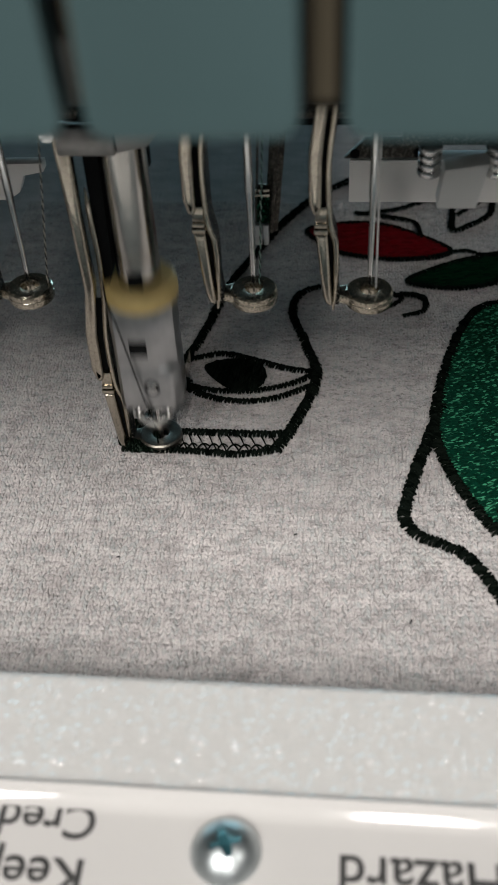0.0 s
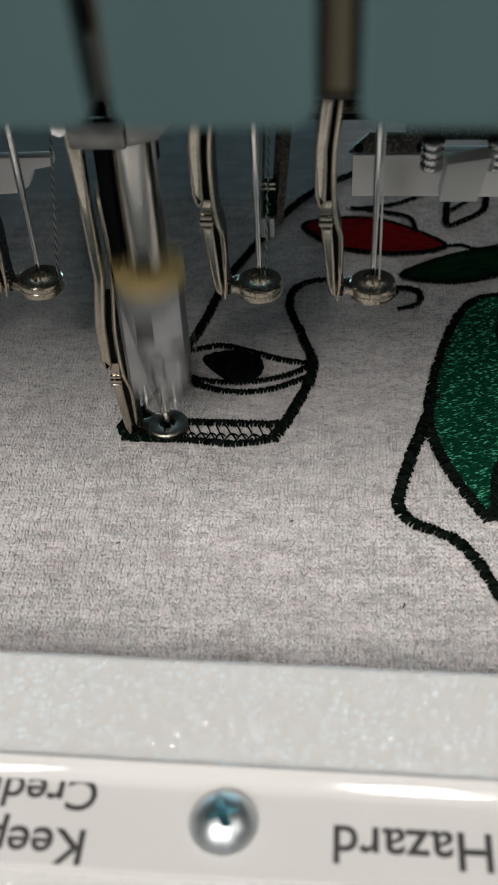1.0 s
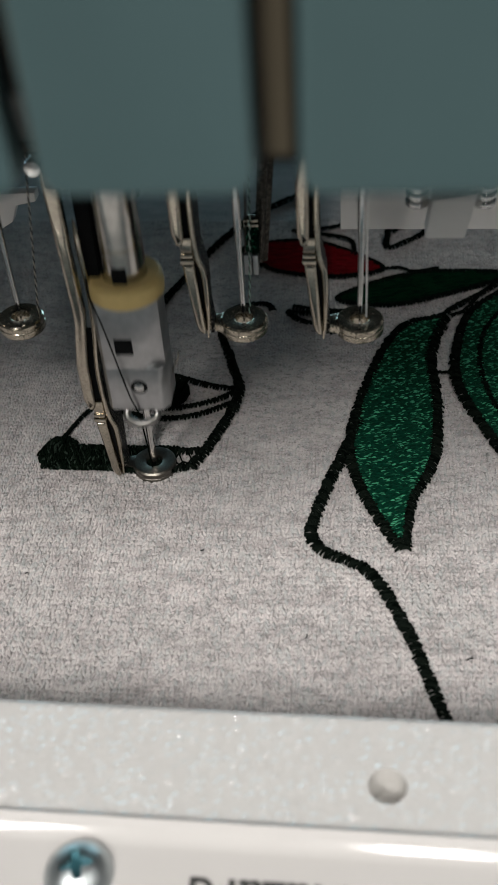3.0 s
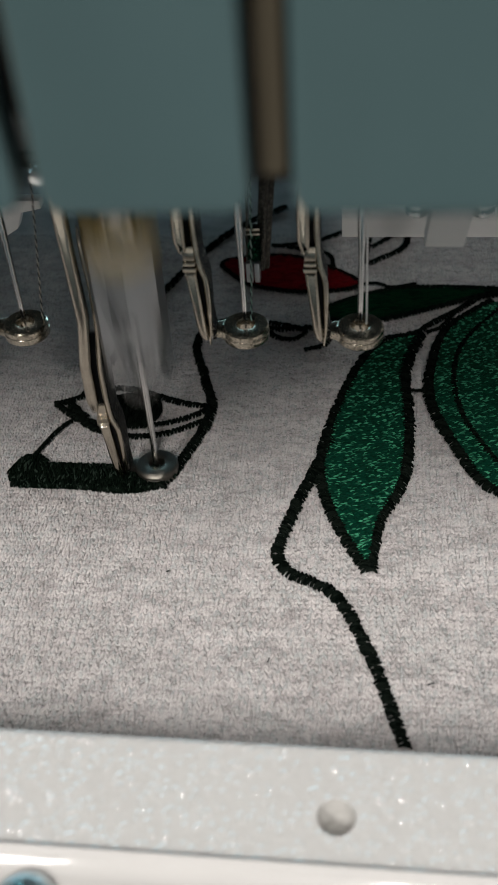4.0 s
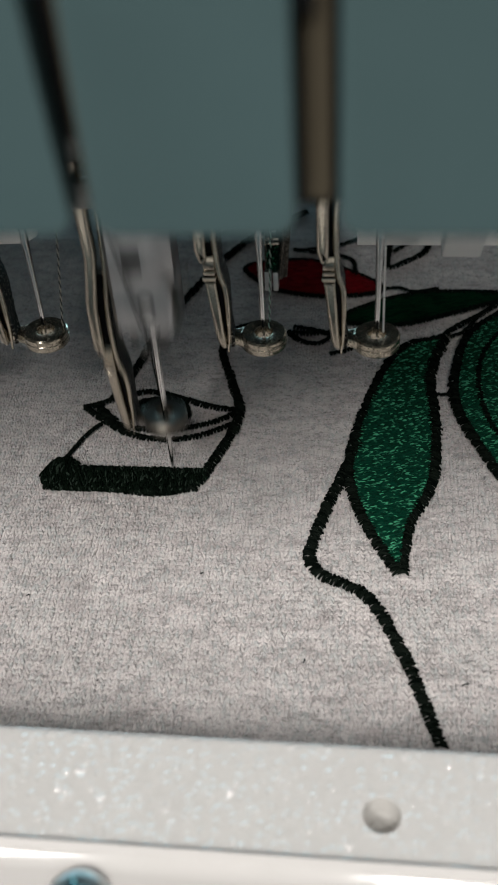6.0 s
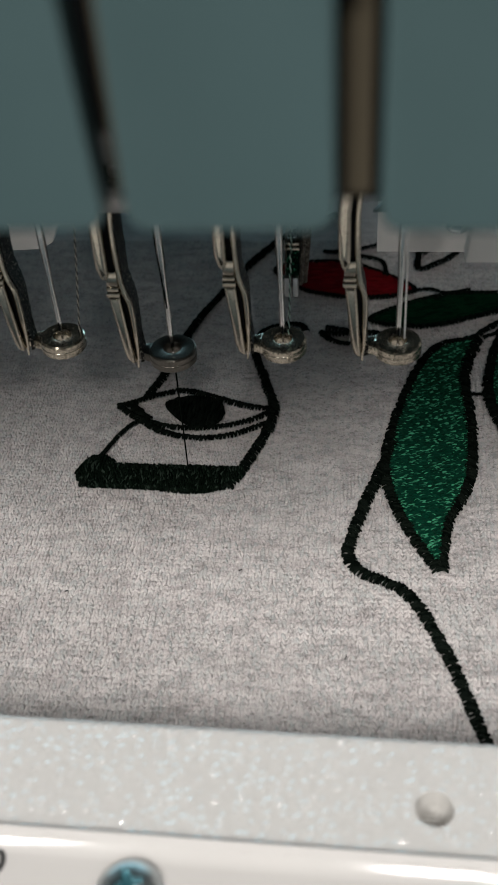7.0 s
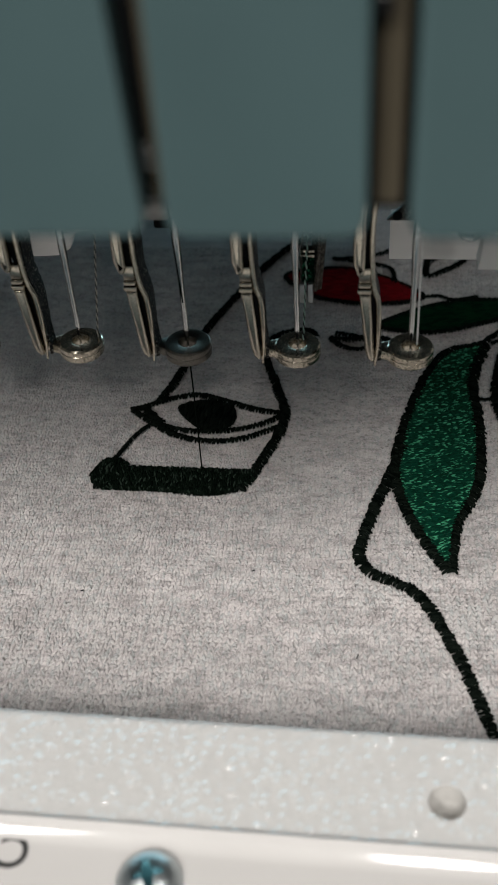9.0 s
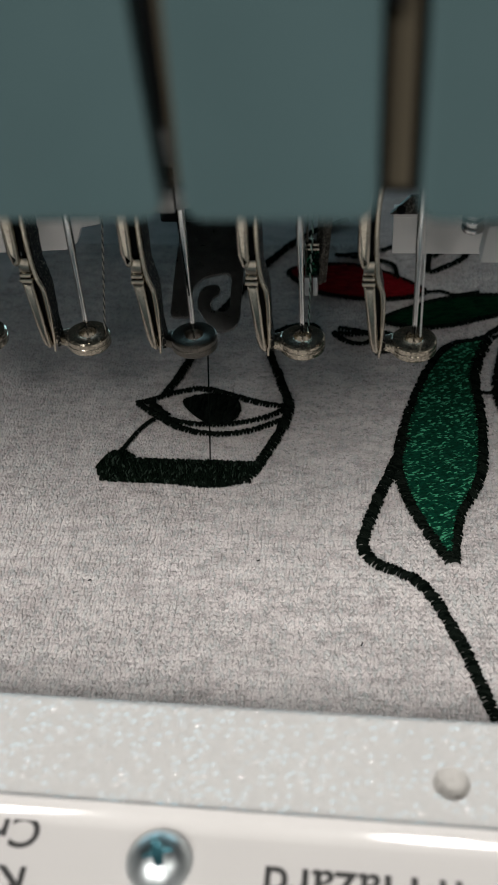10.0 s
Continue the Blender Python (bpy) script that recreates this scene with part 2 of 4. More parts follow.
def lathe(profile, steps=32, axis="z", at=(0, 0, 0)):
    """A turned shape from (radius, height) pairs; a ring where the profile closes on itself."""
    bm = bmesh.new()
    rows = []
    for r, h in profile:
        row = []
        for i in range(steps if r > 1e-6 else 1):
            a = 2 * math.pi * i / steps
            p = (r * math.cos(a), r * math.sin(a), h)
            if axis == "y":
                p = (p[0], p[2], p[1])
            if axis == "x":
                p = (p[2], p[0], p[1])
            row.append(bm.verts.new([c + d for c, d in zip(p, at)]))
        rows.append(row)
    for a, b in zip(rows, rows[1:]):
        for i in range(steps):
            quad = [a[i % len(a)], a[(i + 1) % len(a)], b[(i + 1) % len(b)], b[i % len(b)]]
            quad = list(dict.fromkeys(quad))
            if len(quad) > 2:
                bm.faces.new(quad)
    return bm


def extruded(outline, y0, y1, round_by=0.0, plane="xz", holes=()):
    """A plate cut to an outline (x, z), from depth y0 to y1."""
    bm = bmesh.new()
    put = {"xz": lambda u, v, w: (u, w, v), "xy": lambda u, v, w: (u, v, w), "yz": lambda u, v, w: (w, u, v)}[plane]
    loops = []
    for w in (y0, y1):
        loops.append([bm.verts.new(put(u, v, w)) for u, v in outline])
    n = len(outline)
    for loop in loops:
        bm.faces.new(loop)
    for i in range(n):
        bm.faces.new((loops[0][i], loops[0][(i + 1) % n], loops[1][(i + 1) % n], loops[1][i]))
    bmesh.ops.recalc_face_normals(bm, faces=bm.faces)
    return bevelled(bm, round_by, 2, 50) if round_by else bm


def grooved(outline, y0, y1, round_by, rim):
    """A plate like extruded(), with a shallow hollow sunk into its front."""
    bm = extruded(outline, y0, y1)
    front = min(bm.faces, key=lambda f: f.calc_center_median().y)
    bmesh.ops.inset_individual(bm, faces=[front], thickness=rim, depth=0.4)
    return bevelled(bm, round_by, 3, 25)


def spline(points, step=0.5, closed=False):
    """A smooth line through a few points, in even steps."""
    pts = [Vector((p[0], p[1], p[2] if len(p) > 2 else 0.0)) for p in points]
    k = len(pts)
    fine = []
    for i in range(k if closed else k - 1):
        p0 = pts[(i - 1) % k] if closed or i else pts[0] * 2 - pts[1]
        p1, p2 = pts[i], pts[(i + 1) % k]
        p3 = pts[(i + 2) % k] if closed or i + 2 < k else p2 * 2 - p1
        for j in range(24):
            s = j / 24
            fine.append(0.5 * (2 * p1 + (p2 - p0) * s + (2 * p0 - 5 * p1 + 4 * p2 - p3) * s * s + (3 * p1 - p0 - 3 * p2 + p3) * s ** 3))
    fine.append(pts[0] if closed else pts[-1])
    out, carry = [fine[0]], 0.0
    for a, b in zip(fine, fine[1:]):
        d = (b - a).length
        while d > 0 and carry + d >= step:
            a = a + (b - a) * ((step - carry) / d)
            out.append(a.copy())
            d, carry = (b - a).length, 0.0
        carry += d
    return out


def tube(path, radius, sides=8, taper=None):
    """A round wire along a line of points in millimetres."""
    bm = bmesh.new()
    rows = []
    for i, p in enumerate(path):
        along = (path[min(i + 1, len(path) - 1)] - path[max(i - 1, 0)]).normalized()
        u = along.cross(Vector((0.31, 0.86, 0.4))).normalized()
        v = along.cross(u)
        r = radius if taper is None else radius * taper(i / (len(path) - 1))
        rows.append([bm.verts.new(p + r * (u * math.cos(2 * math.pi * j / sides) + v * math.sin(2 * math.pi * j / sides))) for j in range(sides)])
    for a, b in zip(rows, rows[1:]):
        for j in range(sides):
            bm.faces.new((a[j], a[(j + 1) % sides], b[(j + 1) % sides], b[j]))
    bm.faces.new(rows[0]), bm.faces.new(rows[-1])
    return bm


# ---- sewn threads ----
class Stitches:
    """Gathers single sewn threads, each a low rounded ridge, into one mesh."""

    def __init__(self):
        self.verts, self.faces = [], []

    def add(self, a, b, width=0.42, arch=0.42, low=0.05):
        d = Vector((b[0] - a[0], b[1] - a[1], 0))
        if d.length < 0.05:
            return
        n = Vector((-d.y, d.x, 0)).normalized() * width / 2
        base = len(self.verts)
        for i in range(6):
            s = i / 5
            x, y = a[0] + d.x * s, a[1] + d.y * s
            lift = low + arch * math.sin(math.pi * s) ** 0.55
            thin = 0.55 if i in (0, 5) else 1.0
            for side, up in ((-1, -0.22), (-0.6, 0.06), (0, 0.14), (0.6, 0.06), (1, -0.22)):
                self.verts.append((x + n.x * side * thin, y + n.y * side * thin, lift + up))
        for i in range(5):
            for j in range(4):
                k = base + i * 5 + j
                self.faces.append((k, k + 1, k + 6, k + 5))

    def build(self, name, mat, parent, label=""):
        return sheet_part(name, self.verts, self.faces, mat, parent, label, kind="stuff")


def satin(points, widths, spacing=0.36, slant=0.5, rough=0.22, arch=0.5, closed=False, rng=random.Random(5)):
    """A satin-stitched line: threads side by side across a path. widths: at its start, middle and end."""
    st = Stitches()
    path = spline(points, spacing, closed)
    for i, p in enumerate(path):
        q = path[min(i + 1, len(path) - 1)] - path[max(i - 1, 0)]
        q.normalize()
        s = i / max(1, len(path) - 1)
        w = widths[0] + (widths[1] - widths[0]) * s * 2 if s < 0.5 else widths[1] + (widths[2] - widths[1]) * (s * 2 - 1)
        n = (Vector((-q.y, q.x, 0)) + q * (slant if i % 2 else -slant * 0.4)).normalized()
        l, r = (w / 2) * (1 + rng.uniform(-rough, rough)), (w / 2) * (1 + rng.uniform(-rough, rough))
        p = p + q * rng.uniform(-0.07, 0.07)
        st.add(p + n * l, p - n * r, 0.44 * rng.uniform(0.85, 1.15), arch * rng.uniform(0.7, 1.2))
        if i % 3 == 0:
            st.add(p + n * l * 0.8 + q * 0.3, p - n * r * 1.05 - q * 0.3, 0.4, arch * 1.25)
    return st


def filled(outline, degrees, length=3.4, spacing=0.33, low=0.02, rng=random.Random(7)):
    """A field of parallel stitches inside a closed outline."""
    st = Stitches()
    ring = spline(outline, 0.6, True)
    st.verts += [(q.x, q.y, 0.06) for q in ring[:-1]]
    st.faces.append(tuple(range(len(ring) - 1)))
    c, s = math.cos(radians(degrees)), math.sin(radians(degrees))
    uv = [(p.x * c + p.y * s, -p.x * s + p.y * c) for p in ring]
    v, top, row = min(q[1] for q in uv) + spacing / 2, max(q[1] for q in uv), 0
    while v < top:
        cuts = sorted(a[0] + (v - a[1]) / (b[1] - a[1]) * (b[0] - a[0]) for a, b in zip(uv, uv[1:] + uv[:1]) if (a[1] > v) != (b[1] > v))
        for u0, u1 in zip(cuts[::2], cuts[1::2]):
            u = u0 - rng.random() * length
            while u < u1:
                a, b = max(u, u0), min(u + length * rng.uniform(0.7, 1.0), u1)
                if b - a > 0.25:
                    dv = rng.uniform(-0.07, 0.07)
                    pa, pb = (a * c - (v + dv) * s, a * s + (v + dv) * c), (b * c - (v - dv) * s, b * s + (v - dv) * c)
                    st.add(pa, pb, spacing * 1.2 * rng.uniform(0.8, 1.2), 0.34 * rng.uniform(0.4, 1.3), low + 0.05)
                u += length
        v += spacing
        row += 1
    return st


# ---- the unseen room that closes the place (metres) ----
def room():
    def slab(name, x0, x1, y0, y1, z0, z1, mat, label):
        ob = part(name, box(*(c / MM for c in (x0, x1, y0, y1, z0, z1))), mat, None, "", False)
        tagged(ob, label, "room", kind="structure")
    slab("floor", -2.5, 2.5, -4.5, 2.0, -1.1, -1.0, FLOOR_GREY, "grey vinyl floor of the workroom")
    slab("ceiling", -2.5, 2.5, -4.5, 2.0, 1.6, 1.7, WALL_PAINT, "grey painted ceiling of the workroom")
    slab("wall_north", -2.5, 2.5, 2.0, 2.1, -1.0, 1.6, WALL_PAINT, "grey painted wall behind the machine")
    # this wall's tint is chosen for what the screw and steel mirror
    slab("wall_south", -2.5, 2.5, -4.6, -4.5, -1.0, 1.6, PALE_PAINT, "unseen wall facing the machine, tinted blue-grey for reflections")
    slab("wall_west", -2.6, -2.5, -4.5, 2.0, -1.0, 1.6, WALL_PAINT, "grey painted side wall")
    slab("wall_east", 2.5, 2.6, -4.5, 2.0, -1.0, 1.6, WALL_PAINT, "grey painted side wall")


room()


# ---- machine head ----
def machine_head():
    head = thing("machine_head", "teal painted head of a multi-needle embroidery machine above the fabric", "machine")
    part("body", extruded([(-67, 97), (-4, 64), (230, 64), (230, 330), (-67, 330)], -150, 86, 1.0, "yz"), BODY_TEAL, head)
    part("needle_case", box(-60, 14.3, -69, -67.3, 98, 260, 0.3), BLACK, head, "dark needle case behind the cover")
    part("needle_case", box(14.5, 86, -69, -67.3, 93.2, 260, 0.3), BLACK, head, "dark needle case behind the cover")
    z0, z1 = 93, 230
    for x0, x1, slope in ((-34.6, -18.8, 0), (-17.6, -2.2, 0), (-0.8, 14.4, 0.045), (15.9, 29.4, 0), (32.2, 47.0, 0), (48.6, 64.0, 0), (65.6, 80.0, 0)):
        far = x1 - slope * (z1 - z0)
        bm = extruded([(x0 + 1.3, z0), (x1 - 1.3, z0), (x1 - 0.4, z0 + 0.4), (x1, z0 + 1.3), (far, z1), (x0, z1), (x0, z0 + 1.3), (x0 + 0.4, z0 + 0.4)], -73, -69.5, 0.35)
        part("cover_panel", bm, TEAL, head, "teal painted cover panel with rounded lower corners")
        part("slot_lining", box(x1 + 0.55, x1 + 2.2, -70.6, -69.2, 94.5, z1, 0.1), BROWN, head, "brown felt lining of the slot")
    # dark stripe along the slot's left edge, built as a black strip
    part("slot_strip", box(29.7, 30.7, -71.8, -70.8, 107, 180, 0.3), BLACK, head, "narrow black strip in the slot")
    part("slot_pin", lathe([(0, -0.3), (0.35, -0.25), (0.45, 0), (0, 0)], 16, "y", (30.1, -71.9, 108.6)), CHROME, head, "small shiny pin")
    # rail and small steel fittings under the head
    part("rail", lathe([(0.0, -60), (1.3, -60), (1.3, 95), (0.0, 95)], 20, "x", (0, 9, 57.6)), DARK_STEEL, head, "dark steel rail")
    part("lower_rail", box(-60, 95, 10, 16, 54.5, 59, 0.4), BLACK, head)
    part("fixing_plate", extruded([(31.5, 50), (45.0, 50), (42.2, 53), (34.6, 53)], 8.5, 9.5, 0.2), DARK_STEEL, head, "dark steel plate with two screws")
    for x in (33.2, 42.6):
        part("plate_screw", lathe([(0, -0.4), (0.75, -0.3), (0.75, 0), (0, 0)], 12, "y", (x, 8.5, 50.9)), BLACK, head)
    for x in (43.8, 53.2):
        coil = [(0, 0)]
        for k in range(4):
            coil += [(1.35 + 0.4 * math.sin(w), 1.2 * k + 0.6 - 0.58 * math.cos(w)) for w in np.linspace(0.25, math.pi - 0.25, 7)]
        part("spring", lathe(coil + [(0, 4.8)], 24, "z", (x, 2.5, 50.6)), CHROME, head, "shiny steel spring")
    part("spring_bracket", box(40, 58, 5, 8, 53.8, 58, 0.3), DARK_STEEL, head)
    return head


machine_head()


def white_bar():
    bar = thing("plastic_bar", "white plastic bar under the head behind the needles", "bar")
    part("front_plate", box(32.4, 92, 24, 27, 34.0, 41.2, 0.15), WHITE, bar)
    part("lip", box(32.4, 92, 23.4, 27, 41.5, 42.1, 0.1), WHITE, bar)
    end = thing("white_bracket", "white plastic bracket with a rounded corner behind the needles", "bracket")
    part("plate", extruded([(-70, 31.8), (-27.5, 34.2), (-25.2, 35.6), (-23.9, 38.8), (-20.2, 39.6), (-20.2, 41.2), (-70, 40.2)], 24, 26.5, 0.15), WHITE, end)
    clear = thing("plastic_block", "frosted translucent plastic block hanging below the springs", "block")
    bm = extruded([(45.0, 47.2), (50.6, 47.2), (51.9, 54.2), (45.7, 53.2)], -1.2, 2.6, 0.3)
    part("block", bm, FROST, clear)


white_bar()


# ---- presser feet: the ring's middle is the origin, its top is at height 0 ----
def presser_foot(label, ring_mat=RING_STEEL, size=1.0):
    foot = thing("presser_foot", label, "presser foot", "presser feet")
    ring = [(1.35, -1.2), (1.38, -0.4), (1.5, -0.1), (1.75, 0.04), (3.42, -0.02), (3.68, -0.3), (3.7, -0.95), (3.64, -1.05), (3.64, -1.2), (3.72, -1.3), (3.7, -2.2), (3.5, -2.45), (2.2, -2.45), (1.4, -2.3), (1.35, -1.2)]
    part("ring", lathe([(r * size, h) for r, h in ring], 40), ring_mat, foot, "worn steel ring with a round opening")
    part("neck", extruded([(-2.0, -2.9), (-2.0, 2.9), (-3.6, 1.7), (-5.0, 1.15), (-6.1, 1.5), (-6.1, -1.0), (-5.0, -1.0), (-3.6, -1.6)], -1.95, -0.35, 0.25, "xy"), ring_mat, foot)
    low = [(-5.6, -1.3), (-6.2, -1.2), (-6.8, -0.6), (-7.2, 0.8), (-8.25, 11.4), (-6.5, 11.4), (-5.75, 1.0)]
    part("lower_arm", grooved(low, -2.9, -1.5, 0.2, 0.42), STEEL, foot)
    part("step", box(-8.5, -6.4, -3.1, -1.7, 11.3, 12.1, 0.25), STEEL, foot)
    part("step", box(-8.4, -6.5, -3.0, -1.7, 12.3, 13.0, 0.25), STEEL, foot)
    part("link", box(-8.3, -6.6, -2.7, -1.6, 13.0, 15.6, 0.2), STEEL, foot)
    up = [(-8.6, 15.2), (-8.4, 14.9), (-8.0, 14.9), (-7.6, 15.1), (-7.4, 16.2), (-7.4, 20), (-7.35, 24.2), (-6.2, 34), (-6.5, 46), (-6.4, 60), (-8.9, 60), (-8.3, 44), (-8.0, 33), (-9.2, 24.4), (-9.2, 17.2)]
    part("upper_arm", grooved(up, -4.0, -2.4, 0.3, 0.5), STEEL, foot)
    # added dark sheet: gives the open gap between arm and rib its black
    gap_sheet = [(-5.7, 0.5), (-5.35, 2), (-5.45, 9), (-6.4, 13), (-6.5, 22), (-5.5, 30), (-7.4, 30), (-8.4, 22), (-7.4, 13), (-6.9, 9), (-6.2, 0.5)]
    part("gap_sheet", extruded(gap_sheet, -1.72, -1.45, 0.05), BLACK, foot, "added dark sheet in the black gap between the arms")
    rib = spline([(-5.55, -1.9, -2.7), (-5.22, -1.95, 2.0), (-5.3, -2.0, 9.0), (-6.25, -2.0, 13.0), (-6.45, -2.0, 22), (-5.6, -2.0, 31), (-5.4, -2.0, 38), (-5.65, -2.0, 44), (-5.8, -1.9, 50)], 0.7)
    part("rib", tube(rib, 0.46, 10, lambda u: min(1.0, 0.4 + u * 5, 0.2 + (1 - u) * 14)), STEEL, foot, "bright rounded rib")
    keys = np.array([(-2.2, -4.7, 1.3), (-0.6, -4.5, 1.6), (0.8, -4.85, 1.9), (2.4, -5.05, 2.3), (9.0, -5.1, 2.9), (13, -6.0, 3.2), (22, -6.1, 4.0), (30.5, -5.0, 4.5)])
    rng = random.Random(8)
    bm, rows = bmesh.new(), []
    for z in np.arange(-2.2, 30.5, 0.7):
        x, back = np.interp(z, keys[:, 0], keys[:, 1]), np.interp(z, keys[:, 0], keys[:, 2])
        ragged = rng.uniform(-0.22, 0.12)
        rows.append([bm.verts.new(p) for p in ((x - 0.5, -1.3, z), (x + rng.uniform(-0.05, 0.05), -1.2, z), (x + rng.uniform(-0.07, 0.07), back * 0.5, z), (x + rng.uniform(-0.05, 0.05), back - 0.3 + ragged, z), (x - 0.2, back + ragged, z), (x - 0.5, back - 0.1, z))])
    for p, q in zip(rows, rows[1:]):
        for j in range(6):
            bm.faces.new((p[j], p[(j + 1) % 6], q[(j + 1) % 6], q[j]))
    bm.faces.new(rows[0]), bm.faces.new(rows[-1])
    part("guide_plate", extruded([(-5.6, 30.6), (-5.0, 30.6), (-3.6, 36), (-3.2, 60), (-5.6, 60)], -1.3, 4.5, 0.2), BLACK, foot, "black guide plate above the arm")
    part("backing_plate", bm, DARK_CASTING, foot, "blackened speckled plate behind the arm")
    return foot


UP = 32.6
PITCH = 18.0
working_foot = presser_foot("steel presser foot of the working needle, moving up and down", WORN_STEEL, 1.04)
idle = presser_foot("raised steel presser foot with a worn ring")
idle.location = (-PITCH * MM, 0, UP * MM)
for k in (-3, -2, 1, 2):
    copy_thing(idle, pose(PITCH * k * MM, 0, UP * MM))


# ---- needles ----
def needle_mesh(length):
    """A needle with its point at height 0."""
    bm = lathe([(0, 0), (0.12, 0.6), (0.26, 1.8), (0.30, 2.4), (0.42, 3.4), (0.44, 5.0), (0.44, 13), (0.52, 16), (0.62, 18), (0.62, length), (0, length)], 16)
    return bm


def eye_mesh():
    # no opening is cut: the eye is a black patch on the shaft
    return extruded([(-0.13, 2.7), (0.13, 2.7), (0.15, 3.6), (0.1, 4.3), (-0.1, 4.3), (-0.15, 3.6)], -0.47, -0.36)


def idle_needle():
    n = thing("needle", "thin steel needle standing in a raised presser foot", "needle", "needles")
    part("shaft", needle_mesh(38), CHROME, n)
    part("eye", eye_mesh(), BLACK, n, "black patch for the eye of the needle")
    return n


first_needle = idle_needle()
first_needle.location = (-PITCH * MM, 0, 31.0 * MM)
for k in (-3, -2, 1, 2):
    copy_thing(first_needle, pose(PITCH * k * MM, 0, 31.0 * MM))


def working_needle():
    """Needle bar with clamp: the clamp's lower face is the origin."""
    bar = thing("needle_bar", "steel needle bar with a silver clamp and a yellow rubber ring", "needle bar")
    shaft = part("needle", needle_mesh(35.2), CHROME, bar, "thin steel needle")
    shaft.location = (0, 0, -33.2 * MM)
    body = extruded([(-4.6, -3.4), (3.9, -3.4), (5.0, -2.0), (5.0, 3.6), (4.0, 4.4), (-4.6, 4.4), (-5.3, 3.4), (-5.3, -2.6)], 0, 8.8, 0.4, "xy")
    clamp = part("clamp", body, CLAMP_STEEL, bar, "satin silver needle clamp")
    upper = extruded([(-4.6, -3.4), (1.5, -3.4), (4.9, -1.5), (4.9, 3.6), (4.0, 4.4), (-4.6, 4.4), (-5.3, 3.4), (-5.3, -2.6)], 8.6, 21.2, 0.2, "xy")
    part("shoulder", upper, CLAMP_STEEL, clamp, "upper half of the clamp with a wide bevel")
    # window and screw recess are black patches, their inner shade put in as colour
    part("window", box(-2.5, 0.4, -3.55, -3.2, 11.6, 14.6, 0.1), BLACK, clamp, "black patch for the square window")
    part("screw_hole", lathe([(0, -0.08), (1.3, -0.08), (1.4, 0.0), (1.4, 0.2), (0, 0.2)], 24, "y", (0.4, -3.4, 5.0)), BLACK, clamp, "black disc for the dark recess around the screw")
    part("clamp_screw", lathe([(0, -0.45), (0.5, -0.4), (0.85, -0.2), (0.95, 0.1), (0, 0.1)], 20, "y", (0.4, -3.4, 5.0)), CHROME, clamp, "small bright screw end")
    ring = [(3.4, 21.1), (5.5, 21.1), (5.85, 21.4), (5.95, 22.8), (5.8, 24.2), (5.3, 24.7), (3.6, 24.7), (3.4, 24.3), (3.4, 21.1)]
    part("rubber_ring", lathe(ring, 40, "z", (0, 0.4, 0)), RUBBER, bar, "yellow rubber buffer ring")
    part("rod", lathe([(0, 21), (3.45, 21), (3.45, 95), (0, 95)], 32, "z", (0, 0.4, 0)), ROD_STEEL, bar, "round polished rod")
    part("rod_seam", lathe([(3.46, 29.8), (3.48, 29.9), (3.48, 30.2), (3.46, 30.3)], 32, "z", (0, 0.4, 0)), STEEL, bar)
    # black piece in place of a cut slot, dark like its inside
    part("rod_slot", box(-1.1, 1.1, -3.25, -2.6, 23.3, 27.2, 0.1), BLACK, bar)
    guide = part("thread_guide", tube([p for p in spline([(-2.0, -1.0, 0.4), (-2.5, -3.0, -1.6), (0, -4.2, -2.2), (2.5, -3.0, -1.6), (2.0, -1.0, 0.4)], 0.3)], 0.66, 10), BRACKET_STEEL, bar, "bent wire thread guide")
    part("side_wire", tube(spline([(4.8, 2.0, 4.0), (5.9, 2.4, 6.0), (6.4, 2.4, 8.0)], 0.3), 0.16, 6), STEEL, bar)
    part("thread", tube(spline([(-4.6, -4.6, 27), (-4.3, -5.7, 24), (-3.4, -4.8, 18), (-1.2, -4.3, 4), (-0.2, -3.6, -2.0), (0.1, -0.6, -24)], 0.8), 0.14, 6), BLACK_THREAD, bar, "black thread running down to the needle")
    return bar


needle_bar = working_needle()


# the dark drive bar behind the working needle and the bracket above it
def drive_bar():
    bar = thing("drive_bar", "dark steel bar behind the working needle with a silver bracket", "machine part")
    part("post", box(-4.6, 2.6, 5.6, 7.4, 50, 90, 0.4), BLACK, bar)
    part("bracket", box(-7.6, 0.6, -6.2, -4.2, 57.8, 62, 0.5), BRACKET_STEEL, bar, "silver bracket")
    part("bracket_block", extruded([(0.8, 58.4), (5.2, 59.4), (7.2, 61.5), (7.2, 66), (0.8, 66)], -6.6, -4.0, 0.4), BRACKET_STEEL, bar)
    part("pin", lathe([(0, 0), (1.1, 0.1), (1.3, 0.8), (1.2, 2), (0, 2)], 16, "y", (-8.9, -5.6, 60.6)), CHROME, bar)
    return bar


drive_bar()


# ---- threads that hang from the guides to the idle needles ----
def twisted_thread(a, b, radius, mat, label, turns=1.7, second=None):
    th = thing("thread", label, "thread")
    a, b = Vector(a), Vector(b)
    steps = int((b - a).length / 0.16)
    for ph in (0, math.pi):
        pts = []
        for i in range(steps + 1):
            s = i / steps
            ang = 2 * math.pi * s * (b - a).length / turns + ph
            pts.append(a.lerp(b, s) + Vector((math.cos(ang), math.sin(ang), 0)) * radius * 0.6)
        part("ply", tube(pts, radius * 0.62, 5), second if second and ph else mat, th)
    return th


twisted_thread((-11.5, 0, 60), (-15.35, 0.6, 31.4), 0.15, GOLD_THREAD, "tan twisted thread beside a needle", second=BLACK)
twisted_thread((20.3, 0.3, 60), (18.9, 0.5, 33), 0.15, TEAL_THREAD, "green and white twisted thread beside a needle", second=BLACK)
